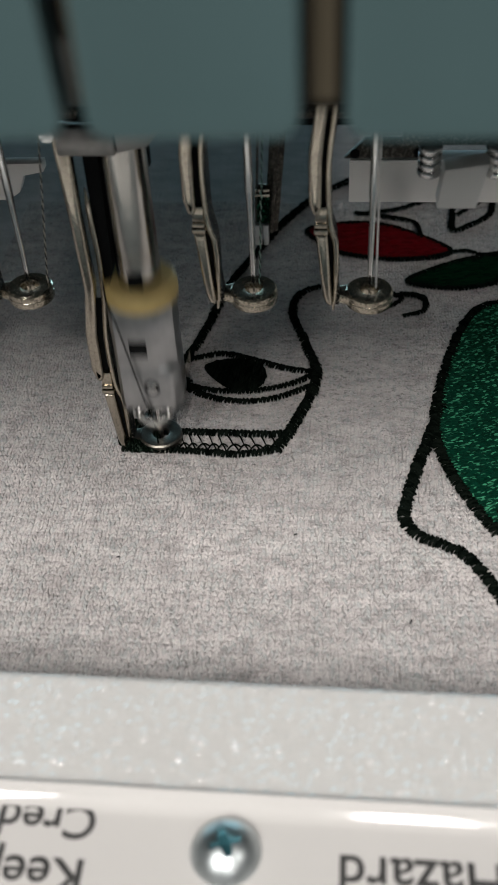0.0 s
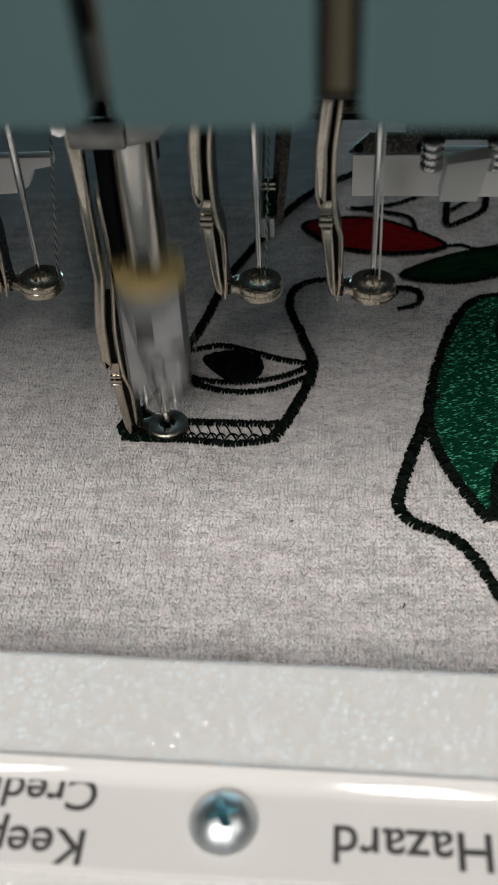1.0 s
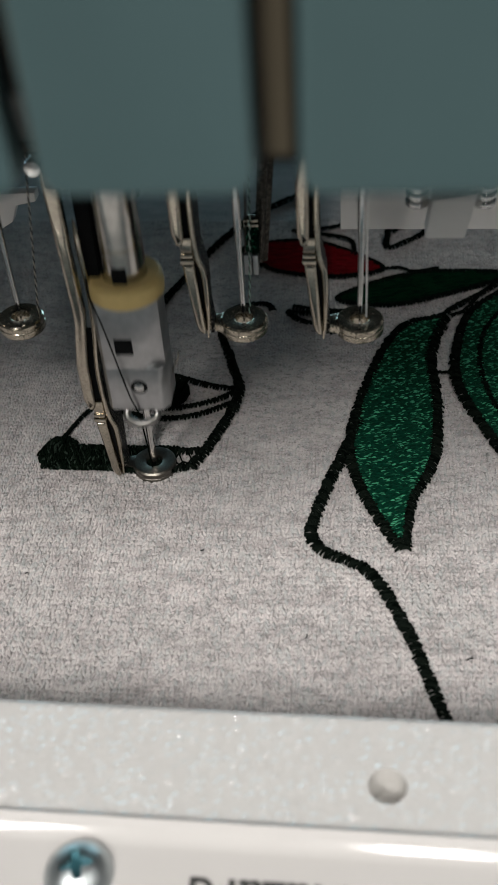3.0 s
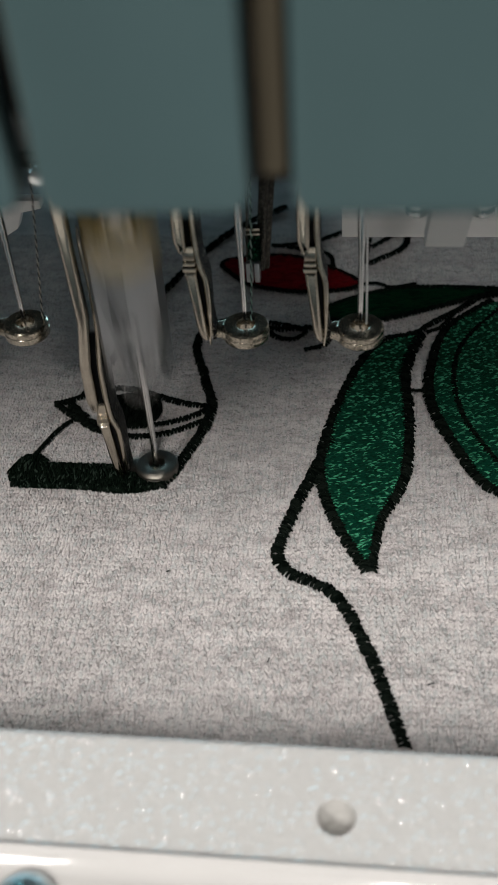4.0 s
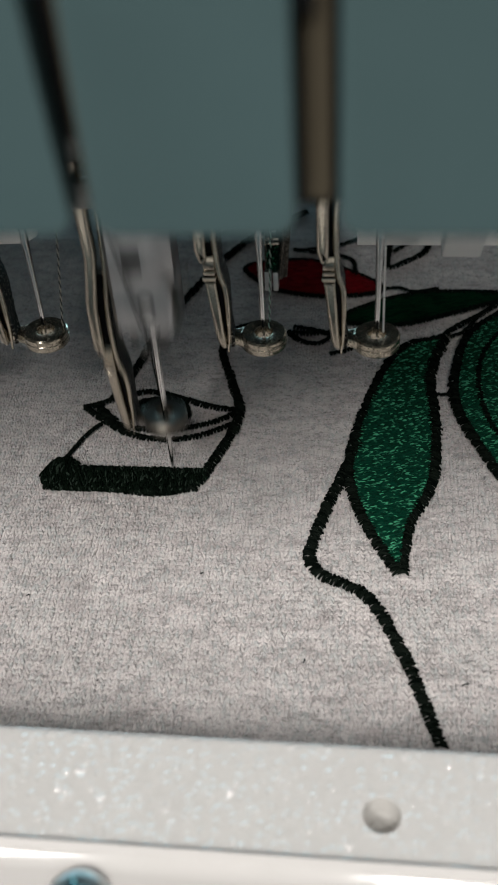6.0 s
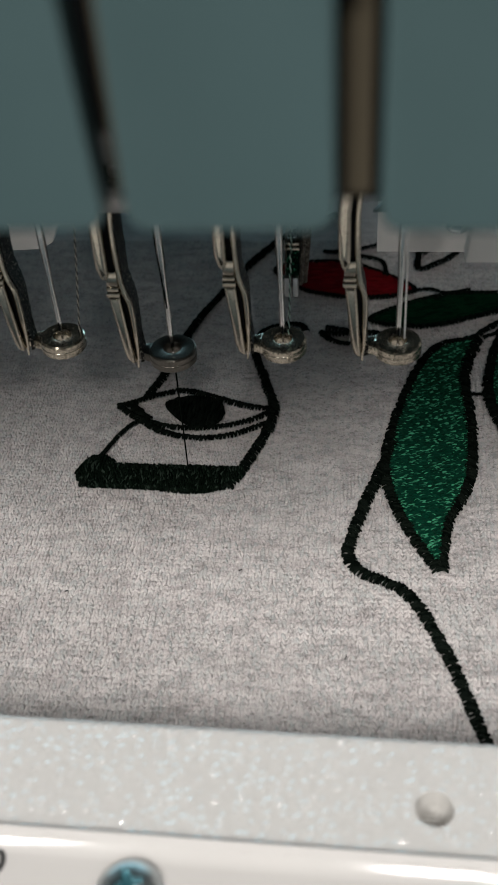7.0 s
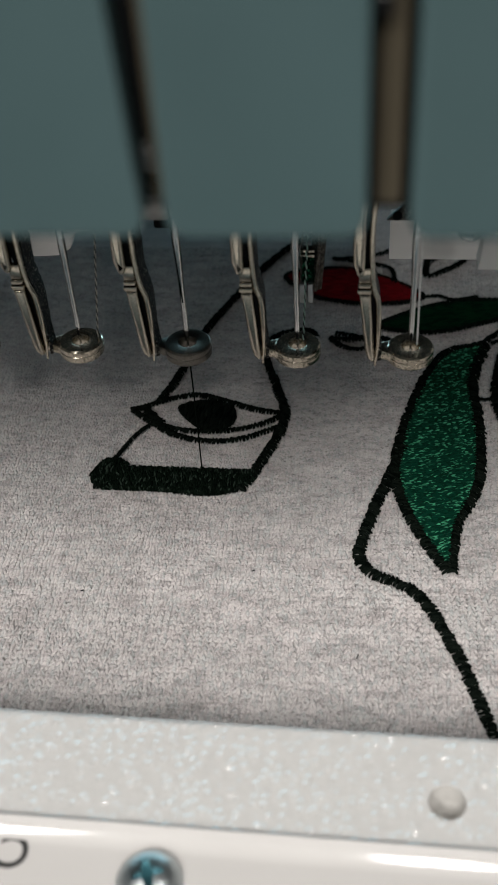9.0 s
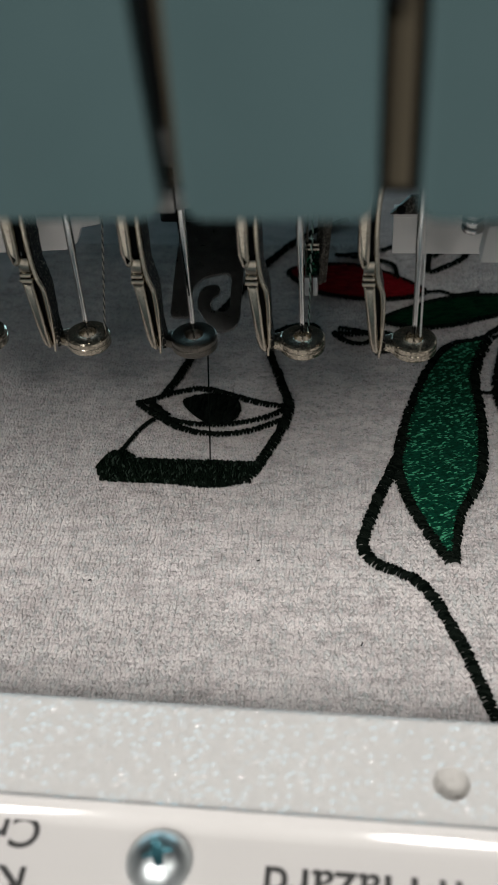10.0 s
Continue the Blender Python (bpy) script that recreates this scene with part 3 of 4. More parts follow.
twisted_thread((36.7, -0.6, 60), (37.0, -0.3, 33), 0.16, WHITE_THREAD, "white twisted thread along a needle", 1.3)
twisted_thread((-32.0, 0, 60), (-34.6, 0.4, 31.4), 0.15, WHITE_THREAD, "pale twisted thread beside a needle")


def thread_clip():
    clip = thing("thread_clip", "narrow dark steel thread clip behind a needle", "clip")
    part("back", extruded([(19.4, 39), (21.6, 39.5), (23.4, 58), (21.0, 58)], 5.2, 6.0, 0.1), DARK_STEEL, clip, "dark plate behind the clip")
    part("side", extruded([(20.5, 40.2), (21.0, 40.2), (22.6, 58), (22.0, 58)], 3.4, 4.6, 0.1), DARK_STEEL, clip)
    part("side", extruded([(18.35, 42.0), (18.6, 42.0), (19.5, 58), (19.1, 58)], 3.0, 4.4, 0.1), DARK_STEEL, clip)
    for x0, x1 in ((18.3, 19.35), (19.6, 20.4)):
        part("foot_block", box(x0, x1, 2.6, 4.2, 38.6, 42.0, 0.12), CLAMP_STEEL, clip, "satin steel block with a slit")
    for z in (46.9, 47.7):
        part("cross_piece", box(18.55, 20.75, 2.6, 4.2, z, z + 0.45, 0.12), STEEL, clip)
    wound = Stitches()
    rng = random.Random(21)
    for i in range(150):
        z = rng.uniform(0, 4.6)
        x = rng.uniform(0, 1.9) + z * 0.03
        wound.add((x, z), (x + rng.uniform(0.1, 0.35), z + rng.uniform(-0.3, 0.5)), 0.16, 0.12, 0.05)
    panel = part("green_backing", box(18.4, 20.5, 3.3, 4.3, 42.1, 46.8, 0.05), DARK_GREEN_THREAD, clip, "green wound thread")
    winding = wound.build("winding", GREEN_THREAD, panel, "bright green strands")
    winding.matrix_basis = pose(18.4 * MM, 3.25 * MM, 42.1 * MM, 90, 0, 0)
    return clip


thread_clip()


# the black thread from the working needle down to the fabric
def sewing_thread():
    th = thing("sewing_thread", "single black thread from the needle to the stitched bar", "thread")
    part("strand", tube(spline([(0, 0, 0), (0.05, 0, 15), (0, 0, 31)], 1.5), 0.15, 6), BLACK_THREAD, th)
    return th


hanging_thread = sewing_thread()


# ---- thread picker: a bent steel hook plate; its lower edge is the origin ----
def picker():
    hook = thing("thread_picker", "brushed steel hook plate that slides out to catch the thread", "hook")
    outline = [(-6.6, 3.4), (-6.3, 2.9), (-5.8, 2.7), (-3.8, 2.7), (-3.3, 3.0), (-3.2, 7.9), (-2.9, 9.0), (-2.3, 9.9), (-1.2, 11.0), (0.2, 11.6), (2.5, 12.1), (3.3, 11.6), (3.6, 10.6),
               (3.6, 4.9), (3.3, 4.3), (2.6, 4.0), (1.2, 4.1), (0.5, 4.6), (0.2, 5.4), (0.5, 6.7), (1.6, 7.6), (1.8, 8.4), (1.6, 9.1), (0.9, 9.6), (-0.3, 9.4), (-1.2, 8.9), (-1.8, 8.0),
               (-2.1, 6.2), (-1.9, 4.5), (-0.6, 2.4), (1.0, 0.5), (1.9, 0.1), (3.2, 0.1), (4.4, 0.7), (5.2, 1.8), (5.5, 3.4), (5.9, 70), (-6.2, 70)]
    bm = extruded([(x * 1.12, z) for x, z in outline], 0, 0.7, 0.15)
    for z in np.arange(2, 26, 2):
        bmesh.ops.bisect_plane(bm, geom=bm.verts[:] + bm.edges[:] + bm.faces[:], plane_co=(0, 0, z), plane_no=(0, 0, 1))
    for v in bm.verts:
        v.co.y += 0.0058 * max(0.0, 24 - v.co.z) ** 2
    part("plate", bm, PICKER_STEEL, hook)
    part("dimple", lathe([(0, -0.34), (0.7, -0.3), (1.4, -0.16), (2.0, 0.08), (2.0, 0.3), (0, 0.3)], 24, "y", (2.1, 0.4, 16.6)), PICKER_STEEL, hook, "small round dimple in the plate")
    part("spring_leaf", extruded([(6.6, 20), (7.0, 18.6), (7.8, 18.4), (8.3, 19.4), (8.3, 60), (6.6, 60)], 2.2, 2.5, 0.08), PICKER_STEEL, hook)
    # black block that slides with the hook and fills the area behind it
    part("back_block", box(-1.2, 5.6, 1.6, 3.2, 15.5, 70, 0.3), BLACK, hook, "black block behind the hook")
    return hook


thread_picker = picker()


# ---- garment in the hoop ----
def smooth_noise(x, y):
    return noise.noise((x * 0.021, y * 0.03, 0.4)) * 0.5 + noise.noise((x * 0.06, y * 0.05, 3.1)) * 0.16


def fabric_height(x, y):
    return 0.35 * smooth_noise(x, y) - 0.42


def build_garment():
    verts, faces = [], []
    nx, ny = 110, 130
    for j in range(ny + 1):
        for i in range(nx + 1):
            x, y = -120 + 260 * i / nx, -75 + 285 * j / ny
            verts.append((x, y, fabric_height(x, y) - 0.14))
    for j in range(ny):
        for i in range(nx):
            k = j * (nx + 1) + i
            faces.append((k, k + 1, k + nx + 2, k + nx + 1))
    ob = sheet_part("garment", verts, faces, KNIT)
    return tagged(ob, "heather grey knitted garment stretched in the hoop, with line embroidery", "garment")


garment = build_garment()


def knit_loops():
    """The rows of V-shaped loops on the part of the cloth that lies open before the head."""
    wide, high = 1.18, 0.94
    rng = np.random.default_rng(4)
    cols, rows = np.arange(-50, 80), np.arange(-66, 92)
    cx, cy = np.meshgrid(cols * wide, rows * high)
    cx, cy = cx.ravel(), cy.ravel()
    drift = np.array([noise.noise((x * 0.03, y * 0.03, 7.0)) for x, y in zip(cx, cy)])
    base = np.array([fabric_height(x, y) for x, y in zip(cx, cy)])
    cx = cx + drift * 1.1 + rng.normal(0, 0.085, cx.size)
    cy = cy + drift * 0.8 + rng.normal(0, 0.085, cx.size)
    # along a leg: side step, height in the cell, lift, half thickness
    leg = ((0.06, -0.12, -0.07, 0.17), (0.22, 0.22, 0.05, 0.31), (0.33, 0.72, 0.07, 0.30), (0.45, 1.22, 0.0, 0.23))
    bend = ((-1.0, -0.13), (-0.5, 0.03), (0.5, 0.03), (1.0, -0.13))
    parts = []
    for side in (-1, 1):
        fat = 1 + rng.normal(0, 0.14, cx.size)
        tilt = rng.normal(0, 0.12, cx.size)
        for dx, dy, dz, half in leg:
            for across, drop in bend:
                parts.append(np.stack([cx + side * dx * wide + across * half * fat + tilt * dy, cy + dy * high, base + 0.07 + dz + drop], 1))
    n = cx.size
    verts = np.stack(parts, 1).reshape(n * 32, 3) * MM
    cell = np.array([(16 * s + 4 * i + j, 16 * s + 4 * i + j + 1, 16 * s + 4 * i + j + 5, 16 * s + 4 * i + j + 4) for s in (0, 1) for i in range(3) for j in range(3)])
    faces = (cell[None] + 32 * np.arange(n)[:, None, None]).reshape(-1, 4)
    data = bpy.data.meshes.new("knit_surface")
    data.vertices.add(len(verts)), data.loops.add(faces.size), data.polygons.add(len(faces))
    data.vertices.foreach_set("co", verts.ravel())
    data.loops.foreach_set("vertex_index", faces.ravel())
    data.polygons.foreach_set("loop_start", np.arange(0, faces.size, 4))
    data.update(calc_edges=True)
    ob = finish(new("knit_surface", data), YARN, "all")
    ob.parent = garment
    return tagged(ob, kind="stuff")


knit_loops()


def stroke(points, widths, mat=BLACK_THREAD, label="", closed=False, **more):
    return satin(points, widths, closed=closed, **more).build("embroidered_line", mat, garment, label)


def embroider():
    # face outline and eye
    stroke([(6.6, -0.6), (9.6, 6.6), (13.2, 20.0), (10.9, 29.6), (7.7, 40.0), (8.0, 46.4), (11.4, 50.0), (16.0, 50.6), (17.8, 48.6)], (2.2, 2.0, 1.6))
    stroke([(-12.8, 24.4), (-10.0, 34.0), (-6.8, 50.0), (-2.0, 63.4), (4.0, 78.0), (12.0, 90.5), (22.0, 99.5)], (2.0, 1.9, 2.4))
    stroke([(-18.0, 21.6), (-15.2, 22.8), (-10.9, 25.2), (-5.2, 26.8), (1.0, 25.0), (7.4, 22.6), (13.0, 21.6)], (1.3, 1.7, 1.5))
    stroke([(-17.6, 21.4), (-13.2, 18.0), (-6.0, 15.6), (2.0, 15.8), (8.4, 18.0), (12.9, 21.2)], (1.5, 1.3, 1.4))
    stroke([(-12.6, 17.2), (-7.0, 13.8), (-0.8, 12.6), (5.8, 13.8), (12.2, 17.6)], (1.6, 1.4, 1.4))
    stroke([(-18.6, 6.0), (-15.4, 14.0), (-12.4, 17.8)], (1.0, 0.9, 1.0))
    stroke([(-15.4, 22.4), (-13.2, 19.4), (-11.0, 17.6)], (1.8, 2.2, 1.8))
    filled([(-8.7, 22.7), (-3.9, 25.4), (1.6, 24.4), (3.5, 21.0), (2.7, 17.2), (-0.7, 15.6), (-4.7, 17.2)], 80, 3.0).build("iris", BLACK_THREAD, garment, "solid black stitched iris")
    # nostril, lips and chin strokes
    stroke([(30.2, 40.4), (34.0, 42.2), (34.6, 46.0), (31.6, 48.0), (24.4, 47.4), (20.8, 47.8)], (1.0, 1.7, 1.4))
    stroke([(21.4, 47.1), (24.0, 44.6), (27.6, 44.0), (29.8, 46.8), (26.1, 48.6), (22.0, 49.6)], (1.6, 1.0, 1.6))
    lips = [(9.0, 72.8), (12.6, 75.4), (22.3, 76.6), (31.0, 73.6), (41.0, 64.8), (30.0, 61.4), (18.0, 63.4), (12.6, 67.6)]
    filled(lips, 8, 3.6).build("mouth", RED_THREAD, garment, "dark red stitched lips")
    stroke(lips, (1.2, 1.5, 1.2), closed=True)
    stroke([(20.0, 81.2), (27.6, 79.3), (33.5, 77.0), (34.8, 72.0)], (1.0, 1.4, 1.0))
    stroke([(20.6, 80.6), (30.3, 83.1), (38.5, 88.6), (44.0, 90)], (1.2, 1.5, 1.2))
    stroke([(42.6, 84.0), (42.0, 74.0), (46.0, 76.0), (50.8, 81.0), (52.4, 90.0)], (1.4, 1.6, 1.4))
    stroke([(43.4, 80.5), (47.4, 85.0), (52.4, 90.6)], (1.0, 1.4, 1.4))
    stroke([(41.0, 64.6), (44.6, 65.0), (48.0, 63.6), (53.4, 65.0)], (0.9, 0.8, 1.2))
    # leaves
    back_leaf = [(31.4, 52.6), (37.8, 58.4), (50.0, 63.4), (67.2, 63.6), (76, 62.0), (66.0, 60.0), (57.0, 56.0), (43.0, 50.6)]
    filled(back_leaf, 12, 3.6).build("dark_leaf", DARK_GREEN_THREAD, garment, "very dark green stitched leaf")
    stroke(back_leaf, (1.3, 1.5, 1.3), closed=True)
    leaf = [(53.2, 46.4), (45.4, 42.0), (39.4, 28.3), (35.9, 12.0), (35.9, 2.0), (38.8, -7.6), (43.4, -16.6), (45.0, -8.0), (49.0, 3.2), (50.2, 18.0), (49.8, 33.8)]
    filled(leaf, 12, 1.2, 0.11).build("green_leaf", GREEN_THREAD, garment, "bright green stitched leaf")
    stroke([(53.8, 46.8), (44.8, 42.4), (39.1, 28.3), (35.4, 11.2), (35.4, 1.4), (38.4, -8.1), (43.5, -18.4)], (2.2, 2.4, 2.2))
    stroke([(44.2, -18.6), (45.4, -7.8), (49.6, 3.2), (50.7, 19.0), (50.2, 33.8), (53.6, 46.6)], (1.9, 2.5, 2.8))
    second = [(70.0, 58.0), (60.0, 48.5), (56.2, 34.4), (56.2, 23.4), (60.3, 10.8), (64.0, 3.0), (72, 0), (84, 14), (86, 40), (80, 54)]
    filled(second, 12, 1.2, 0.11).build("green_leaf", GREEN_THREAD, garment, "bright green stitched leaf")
    stroke([(69.0, 58.6), (59.2, 48.0), (55.4, 34.0), (55.4, 23.2), (59.6, 10.8), (64.0, 2.0), (71.0, -1.6)], (2.0, 2.4, 2.2))
    stroke([(70.0, 55.0), (62.6, 44.0), (59.8, 33.0), (61.0, 20.0), (66.0, 8.0)], (1.2, 1.6, 1.4))
    stroke([(52.6, 46.2), (56.5, 50.6), (61.0, 54.4), (67.0, 60.4), (74.0, 64)], (1.6, 1.5, 2.0))
    stroke([(55.0, 46.8), (58.0, 49.0), (62.0, 55.8)], (0.9, 0.9, 0.9))
    stroke([(51.8, 27.6), (55.2, 27.4)], (0.5, 0.5, 0.5))
    # jaw line
    stroke([(36.4, 12.6), (31.2, -4.3), (28.9, -14.6), (30.8, -19.2), (38.4, -23.6), (43.6, -33.4), (46.9, -43.0), (49.3, -50.0)], (2.2, 2.2, 2.0))
    # short loose threads
    for i, (x, y, a) in enumerate(((52.5, -40.0, 0.6), (-17.0, -26.6, 0.3), (29.0, -37.3, 1.1), (11.0, -20.5, 0.2))):
        bits = spline([(x, y, 0.35), (x + math.cos(a) * 0.5, y + math.sin(a) * 0.5, 0.5), (x + math.cos(a) * (1.3 if i == 0 else 0.5), y + math.sin(a) * 1.0, 0.3)], 0.2)
        part("loose_fibre", tube(bits, 0.11, 5), BLACK, garment)
    # underlay of the bar: two edge lines and a zigzag between them
    stroke([(-20.5, 3.6), (-8, 3.8), (5.0, 3.7), (8.8, 4.3)], (1.7, 1.8, 1.8))
    stroke([(-20.5, -1.0), (-8, -1.2), (0.2, -1.7), (7.0, -0.2)], (1.4, 1.6, 1.8))
    zig = Stitches()
    rng = random.Random(3)
    x = -20.0
    while x < 6.0:
        w = rng.uniform(1.5, 2.2)
        zig.add((x, 3.3), (x + w * 0.6, 1.0), 0.26, 0.3)
        zig.add((x + w * 0.6, 1.0), (x + w * 1.2, -0.9), 0.26, 0.3)
        zig.add((x + w * 0.2, -0.8), (x + w * 0.7, 0.9), 0.22, 0.3)
        zig.add((x + w * 0.65, 0.8), (x + w * 1.3, 0.2), 0.2, 0.3)
        x += w
    zig.build("zigzag_underlay", BLACK_THREAD, garment, "thin black zigzag stitches between two lines")


embroider()


def bar_pieces():
    """The satin bar in short lengths, in sewing order."""
    rng = random.Random(11)
    out = []
    x = -21.5
    while x < 7.6:
        st = Stitches()
        for i in range(8):
            u = x + i * 0.225
            low = -1.7 - 0.7 * math.exp(-((u - 0.5) / 4.0) ** 2) + max(0.0, u - 2.0) ** 2 * 0.075
            top = 4.5
            if u < -15.0:
                swell = math.sqrt(max(0.0, 1 - ((u + 18.2) / 3.4) ** 2))
                top = max(4.5 if u > -18.2 else 0.0, 2.2 + 4.5 * swell)
                low = 2.2 - 4.0 * swell if u < -18.2 else min(low, 2.2 - 4.0 * swell)
            # each row of the filling is three or four short stitches
            for level in (0.0, 0.14, 0.28):
                v = top + rng.uniform(-0.25, 0.3)
                while v > low + 0.2:
                    end = max(v - rng.uniform(0.9, 2.0), low + rng.uniform(-0.3, 0.3))
                    lean = rng.uniform(-0.45, 0.45)
                    st.add((u + rng.uniform(-0.2, 0.2) + lean, v), (u + rng.uniform(-0.2, 0.2) - lean, end), 0.34 * rng.uniform(0.8, 1.25), 0.3 * rng.uniform(0.5, 1.4), 0.12 + level)
                    v = end + 0.1
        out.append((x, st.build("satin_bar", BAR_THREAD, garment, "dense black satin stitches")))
        x += 1.8
    return out


satin_bar = bar_pieces()


# ---- magnetic hoop ----
def text_mesh(words, size, mat, parent, at, label):
    curve = bpy.data.curves.new("lettering", "FONT")
    curve.body, curve.size, curve.extrude, curve.offset = words, size * MM, 0.02 * MM, 0.07 * MM
    tmp = new("lettering", curve)
    data = bpy.data.meshes.new_from_object(tmp.evaluated_get(bpy.context.evaluated_depsgraph_get()))
    bpy.data.objects.remove(tmp)
    data.materials.clear()
    ob = finish(new("lettering", data), mat, False)
    ob.parent = parent
    ob.matrix_basis = pose(at[0] * MM, at[1] * MM, at[2] * MM, 0, 0, 180)
    ob["label"] = label
    return ob


def build_hoop():
    hoop = thing("magnetic_hoop", "white plastic magnetic embroidery hoop with grained top and printed strip", "hoop")
    front = [(-59.5, 0.2)] + [(-61.0 + 1.5 * math.cos(a), 14.4 + 1.5 * math.sin(a)) for a in np.linspace(0, math.pi / 2, 9)] + [(-74.7, 15.9), (-74.7, 14.15), (-92, 14.15), (-92, 0.2)]
    bar = part("front_bar", extruded(front, -125, 145, 0.0, "yz"), HOOP, hoop, "white grained plastic bar", False)
    cutter = part("cutter", lathe([(0, 10.8), (1.6, 11.0), (2.05, 12.0), (2.15, 14.0), (2.2, 15.5), (2.35, 17), (0, 17)], 36, "z", (40.4, -69.1, 0)), HOOP)
    cut = bar.modifiers.new("cut", "BOOLEAN")
    cut.object, cut.operation, cut.solver = cutter, "DIFFERENCE", "EXACT"
    bar.data = bpy.data.meshes.new_from_object(bar.evaluated_get(bpy.context.evaluated_depsgraph_get()))
    bar.modifiers.clear()
    bpy.data.objects.remove(cutter)
    # wall of the hole: plain matt white without the grained coat
    bar.data.materials.append(plain("matt_white_plastic", (0.46, 0.45, 0.43), 0.6))
    for face in bar.data.polygons:
        c = face.center / MM
        if c.z < 15.85 and math.hypot(c.x - 40.4, c.y + 69.1) < 2.6:
            face.material_index, face.use_smooth = 1, True
    for x0, x1 in ((-125, -105), (125, 145)):
        part("side_bar", box(x0, x1, -59.4, 190, 0.2, 15.9, 0.8), HOOP, hoop)
    part("back_bar", box(-125, 145, 190.2, 215, 0.2, 15.9, 0.8), HOOP, hoop)
    prof = [(-76.5, 17.8)] + [(-76.9 + 0.4 * math.cos(a), 20.0 + 0.4 * math.sin(a)) for a in np.linspace(0, math.pi / 2, 9)] + [(-77.0 - 2.6 * u, 18.9 + 1.5 * (1 - u) ** 2) for u in np.linspace(0, 1, 25)] + [(-88.6, 18.9), (-88.7, 18.7), (-88.7, 17.8)]
    strip = part("label_strip", extruded(prof, -110, 130, 0.0, "yz"), GLOSS_WHITE, hoop, "glossy white strip with rounded edge and black lettering")
    part("grey_edge", box(-125, 145, -100, -92.2, 5, 13.9, 1.0), GREY, hoop)
    text_mesh("h Hazard", 5.95, INK, strip, (40.75, -82.3, 18.95), "black printed lettering")
    text_mesh("Keep", 5.5, INK, strip, (-7.2, -84.6, 18.95), "black printed lettering")
    text_mesh("Credi", 5.3, INK, strip, (-7.0, -78.7, 18.95), "black printed lettering")
    screw = part("screw", lathe([(0, 2.7), (0.7, 2.66), (1.5, 2.45), (2.3, 2.05), (2.9, 1.5), (3.35, 0.95), (3.7, 0.3), (3.78, 0), (0, 0)], 48, "z", (7.2, -82.7, 18.9)), ZINC, hoop, "domed zinc-plated cross-head screw")
    cross = extruded([(-0.42, -1.75), (0.42, -1.75), (0.6, -0.6), (1.75, -0.42), (1.75, 0.42), (0.6, 0.6), (0.42, 1.75), (-0.42, 1.75), (-0.6, 0.6), (-1.75, 0.42), (-1.75, -0.42), (-0.6, -0.6)], 1.2, 3.4, 0, "xy")
    bmesh.ops.rotate(cross, verts=cross.verts, matrix=Matrix.Rotation(radians(20), 3, "Z"))
    bmesh.ops.translate(cross, verts=cross.verts, vec=(7.2, -82.7, 18.9))
    cutter = part("cutter", cross, ZINC)
    cut = screw.modifiers.new("cut", "BOOLEAN")
    cut.object, cut.operation, cut.solver = cutter, "DIFFERENCE", "EXACT"
    screw.data = bpy.data.meshes.new_from_object(screw.evaluated_get(bpy.context.evaluated_depsgraph_get()))
    screw.modifiers.clear()
    bpy.data.objects.remove(cutter)
    screw.data.set_sharp_from_angle(angle=radians(38))
    part("cross_recess", lathe([(0, 1.28), (1.9, 1.28), (1.9, 1.22), (0, 1.22)], 20, "z", (7.2, -82.7, 18.9)), plain("screw_recess_steel", (0.035, 0.12, 0.145), 0.4, 0.6), screw, "blue-tinted cross recess")
    for piece in (strip, screw):
        piece.location, piece.scale = (-0.75 * MM, 4.25 * MM, -4.26 * MM), (1.0345, 1.0345, 1.0345)
    return hoop


hoop = build_hoop()


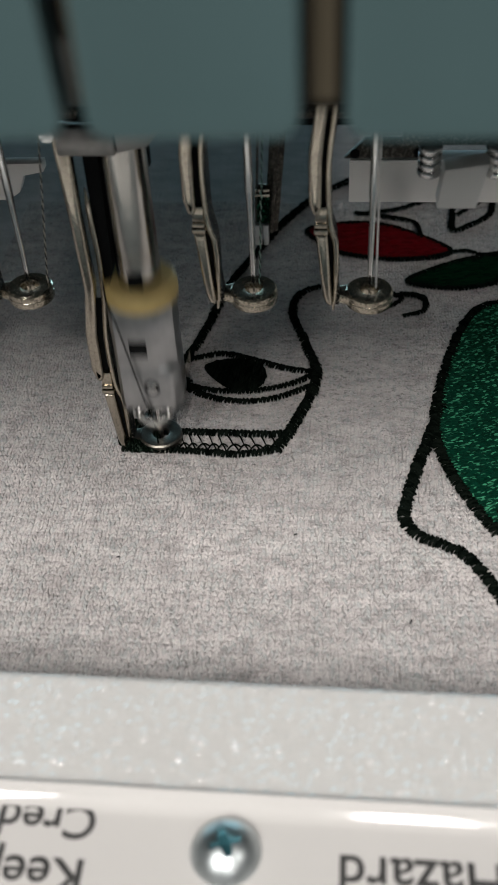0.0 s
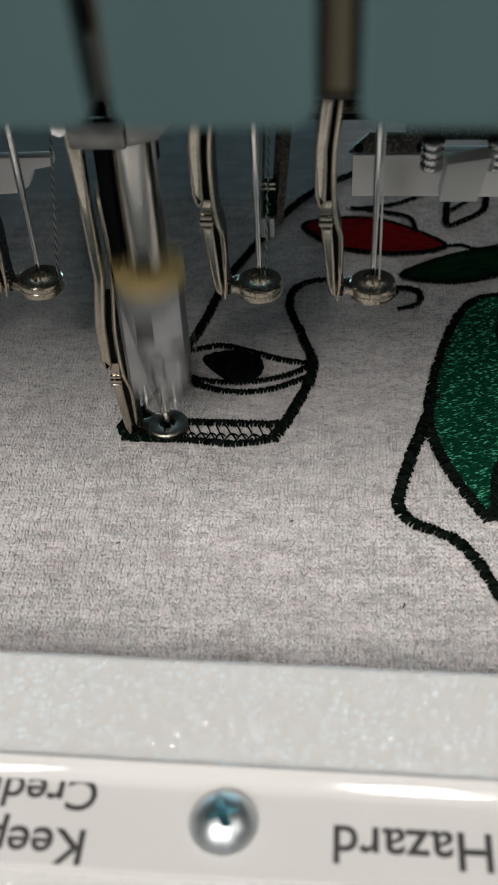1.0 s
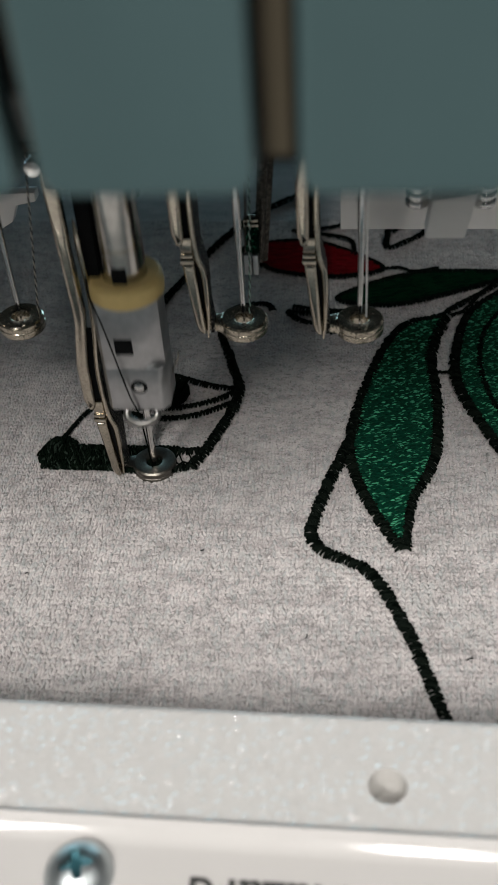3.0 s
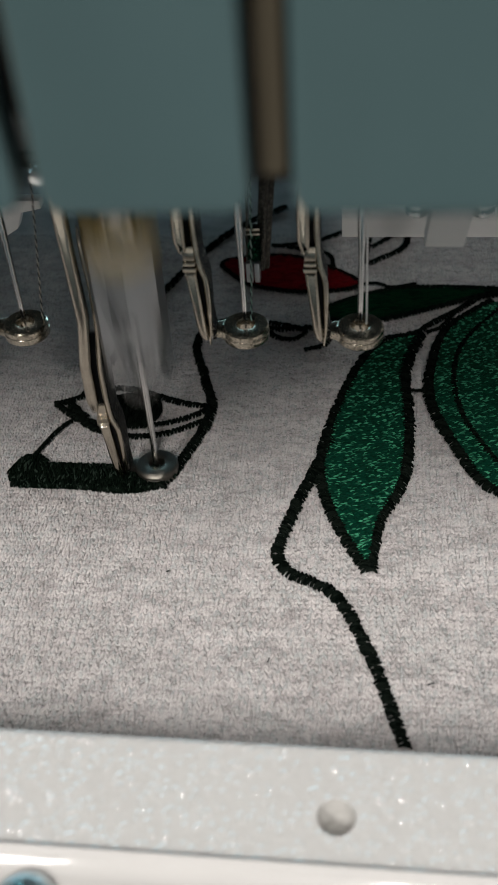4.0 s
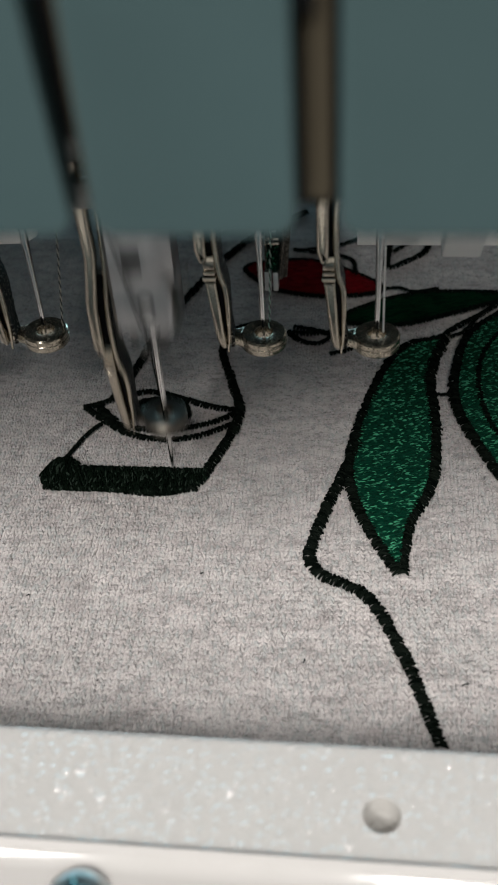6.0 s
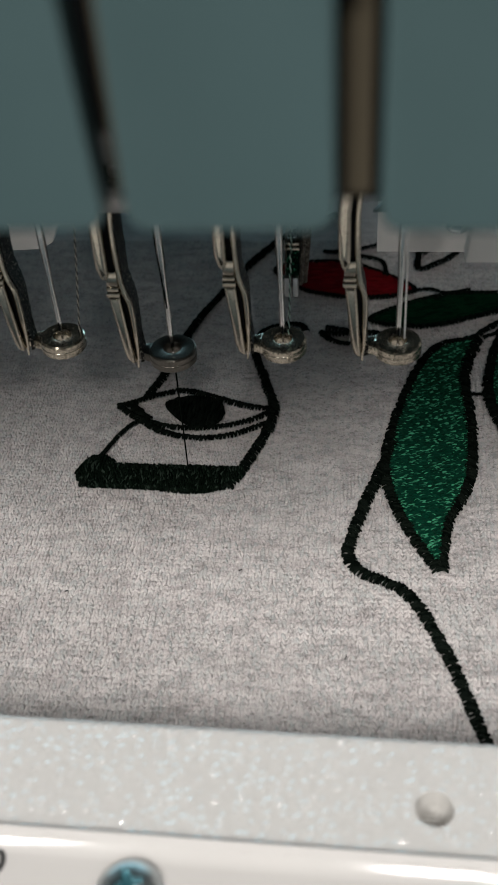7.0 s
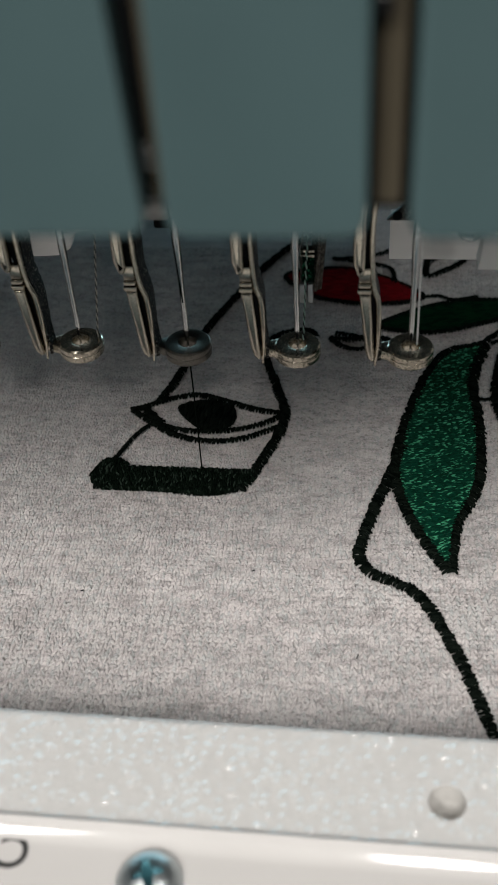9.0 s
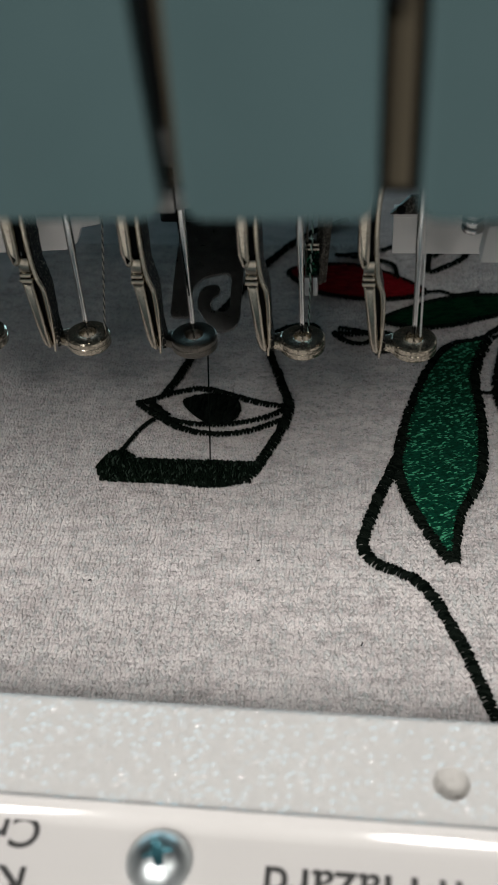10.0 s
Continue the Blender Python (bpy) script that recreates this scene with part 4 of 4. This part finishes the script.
# ---- movement ----
def motions():
    # one carrier moves garment and hoop: seconds, steps across, steps away
    shifts = [
        (0.0, 14.05, -2.13),
        (0.5, 14.27, -0.49),
        (1.0, 12.70, -2.20),
        (1.5, 13.10, -0.60),
        (2.0, 12.46, -0.65),
        (2.5, 11.17, -1.15),
        (2.6, 7.77, -3.07),
        (2.7, 0.76, 0.25),
        (3.8, -1.18, 0.10),
        (4.0, -5.53, -3.65),
        (4.5, -4.18, -2.65),
        (5.0, -0.68, -0.44),
        (5.2, -4.05, -3.79),
        (6.3, -1.26, -1.77),
        (6.5, -0.01, -0.32),
        (7.0, 0.20, -0.10),
        (7.5, -0.57, -0.54),
        (8.0, -0.10, -0.14),
        (8.5, 0.06, 0.15),
        (9.0, -0.00, -0.00),
        (9.5, 0.27, 0.08),
        (10.0, -0.01, 0.09),
    ]
    walk(garment, [(t, pose(x * MM, y * MM, 0)) for t, x, y in shifts])
    # the hoop leads the slack cloth by under a millimetre until the long stitch
    walk(hoop, [(t, pose((x + (0.3 if t < 2.65 else 0)) * MM, (y + (1.05 if t < 2.65 else 0)) * MM, 0)) for t, x, y in shifts])
    # ring height of the working foot and clamp height of its needle bar
    beats = [
        (0.0, 1.0, 9.5), (0.0333, 1.1, 16), (0.1, 2, 26), (0.2, 1.0, 12), (0.3, 1.0, 10), (0.4, 1.2, 14), (0.4667, 1.0, 11), (0.5, 1.0, 8.5), (0.5333, 1.0, 9), (0.7, 2.0, 22), (0.8, 1.0, 10),
        (0.9667, 1.0, 24), (1.0, 1.0, 11), (1.0333, 1.0, 5), (1.2, 1.4, 20), (1.3, 2.4, 30), (1.4667, 13, 60), (1.5, 2.2, 36), (1.5333, 1.2, 12), (1.7, 2.0, 30),
        (1.8, 1.5, 24), (1.9667, 13, 56), (2.0, 2.0, 32), (2.0333, 1.0, 8), (2.2, 1.0, 16), (2.3, 2.0, 32), (2.4667, 12, 46), (2.5, 2.0, 23), (2.5333, 0.8, 5), (2.6, 1.2, 22),
        (2.6667, 18, 44), (2.7, 24.5, 53), (2.7333, 28, 58), (2.9, 2, 30), (3.1, 1, 12), (3.3, 2, 34), (3.5, 1, 10), (3.7, 2, 30), (3.8, 1.2, 22), (3.9, 2, 28),
        (3.9667, 0.8, 5), (4.0, 1.8, 26), (4.0333, 9.0, 47), (4.1, 3.4, 40), (4.2, 16, 50), (4.3, 25, 56), (4.4, 29, 60), (4.5, 32.2, 61), (4.6, 32.4, 61), (4.8, 32.4, 61),
        (4.9, 14, 36), (4.9667, 1.0, 10), (5.0, 0.8, 8), (5.0333, 2.0, 14), (5.1, 28, 58), (5.2, 3, 26), (5.3, 0.8, 8), (5.5, 29, 58), (5.7, 0.8, 9), (5.9, 29, 58), (6.1, 0.8, 9), (6.3, 29, 58),
        (6.4, 15, 49), (6.4667, 2.2, 27), (6.5, 1.3, 25), (6.5333, 1.0, 22.5), (6.6, 0.6, 9), (6.7, 0.8, 10), (6.8, 7, 35), (6.9, 22, 54), (7.0, 30.5, 61), (7.1, 30.5, 61), (7.2, 25, 56), (7.3, 9, 40), (7.4, 1.0, 14), (7.5, 0.5, 9.8), (7.6, 1.0, 11),
        (7.7, 12, 44), (7.8, 25, 56), (7.9, 29.4, 61), (7.9667, 28.7, 60), (8.0, 28.5, 60), (8.0333, 28.0, 59.5), (8.1, 15, 48), (8.2, 5, 30), (8.3, 0.9, 13), (8.4, 0.5, 9), (8.4667, 6.6, 35.6), (8.5, 7.5, 37.3), (8.5333, 8.6, 39), (8.6, 26, 56), (8.7, 32, 61), (8.8, 32.6, 61), (10.0, 32.6, 61),
    ]
    walk(working_foot, [(t, pose(0, 0, max(f, 1.3) * MM)) for t, f, c in beats])
    walk(needle_bar, [(t, pose(0, 0, (max(c, f + 31.2) if f > 20 else c) * MM)) for t, f, c in beats])
    # the thread's lower end stays in the cloth
    ends = [(0.0, 0.0, 0.5), (2.6, 0.0, 0.5), (2.7, -1.0, 2.5), (3.8, -0.5, 1.0), (4.5, -2.3, 1.5), (5.0, -1.0, 2.0), (6.5, -1.0, 3.6), (9.0, -1.0, 4.0), (10.0, -0.4, 4.0)]
    walk(hanging_thread, [(t, pose(x * MM, y * MM, 0.3 * MM, math.degrees(math.atan2(y, 31)), math.degrees(math.atan2(-x + (2.2 if t > 9.6 else 0), 31)), 0)) for t, x, y in ends])
    # the picker slides along its own plane
    lean = radians(48)
    slides = [(0.0, 62), (9.1, 62), (9.2, 26), (9.3, 0.2), (9.4, -0.8), (9.5, -0.8), (9.5333, -0.7), (9.6, 12.7), (9.7, 16.2), (9.8, 19.5), (9.9, 22), (10.0, 24)]
    walk(thread_picker, [(t, pose(-2.0 * MM, (2.4 + s * math.sin(lean)) * MM, (5.4 + s * math.cos(lean)) * MM, -48 - 0.9 * min(s, 24), 0, 0)) for t, s in slides])
    # each length of the satin bar comes up through the cloth as it is sewn
    for x, ob in satin_bar:
        if x < -15.5:
            continue
        t = 0.0 + (x + 15.5) * 0.62 if x < -11.4 else (2.62 if x < 2.5 else 3.95)
        t = max(0.1, t)
        below, above = pose(0, 0, -2.2 * MM), pose(0, 0, 0)
        walk(ob, [(0.0, below), (t - 0.05, below), (t + 0.05, above), (10.0, above)])


motions()
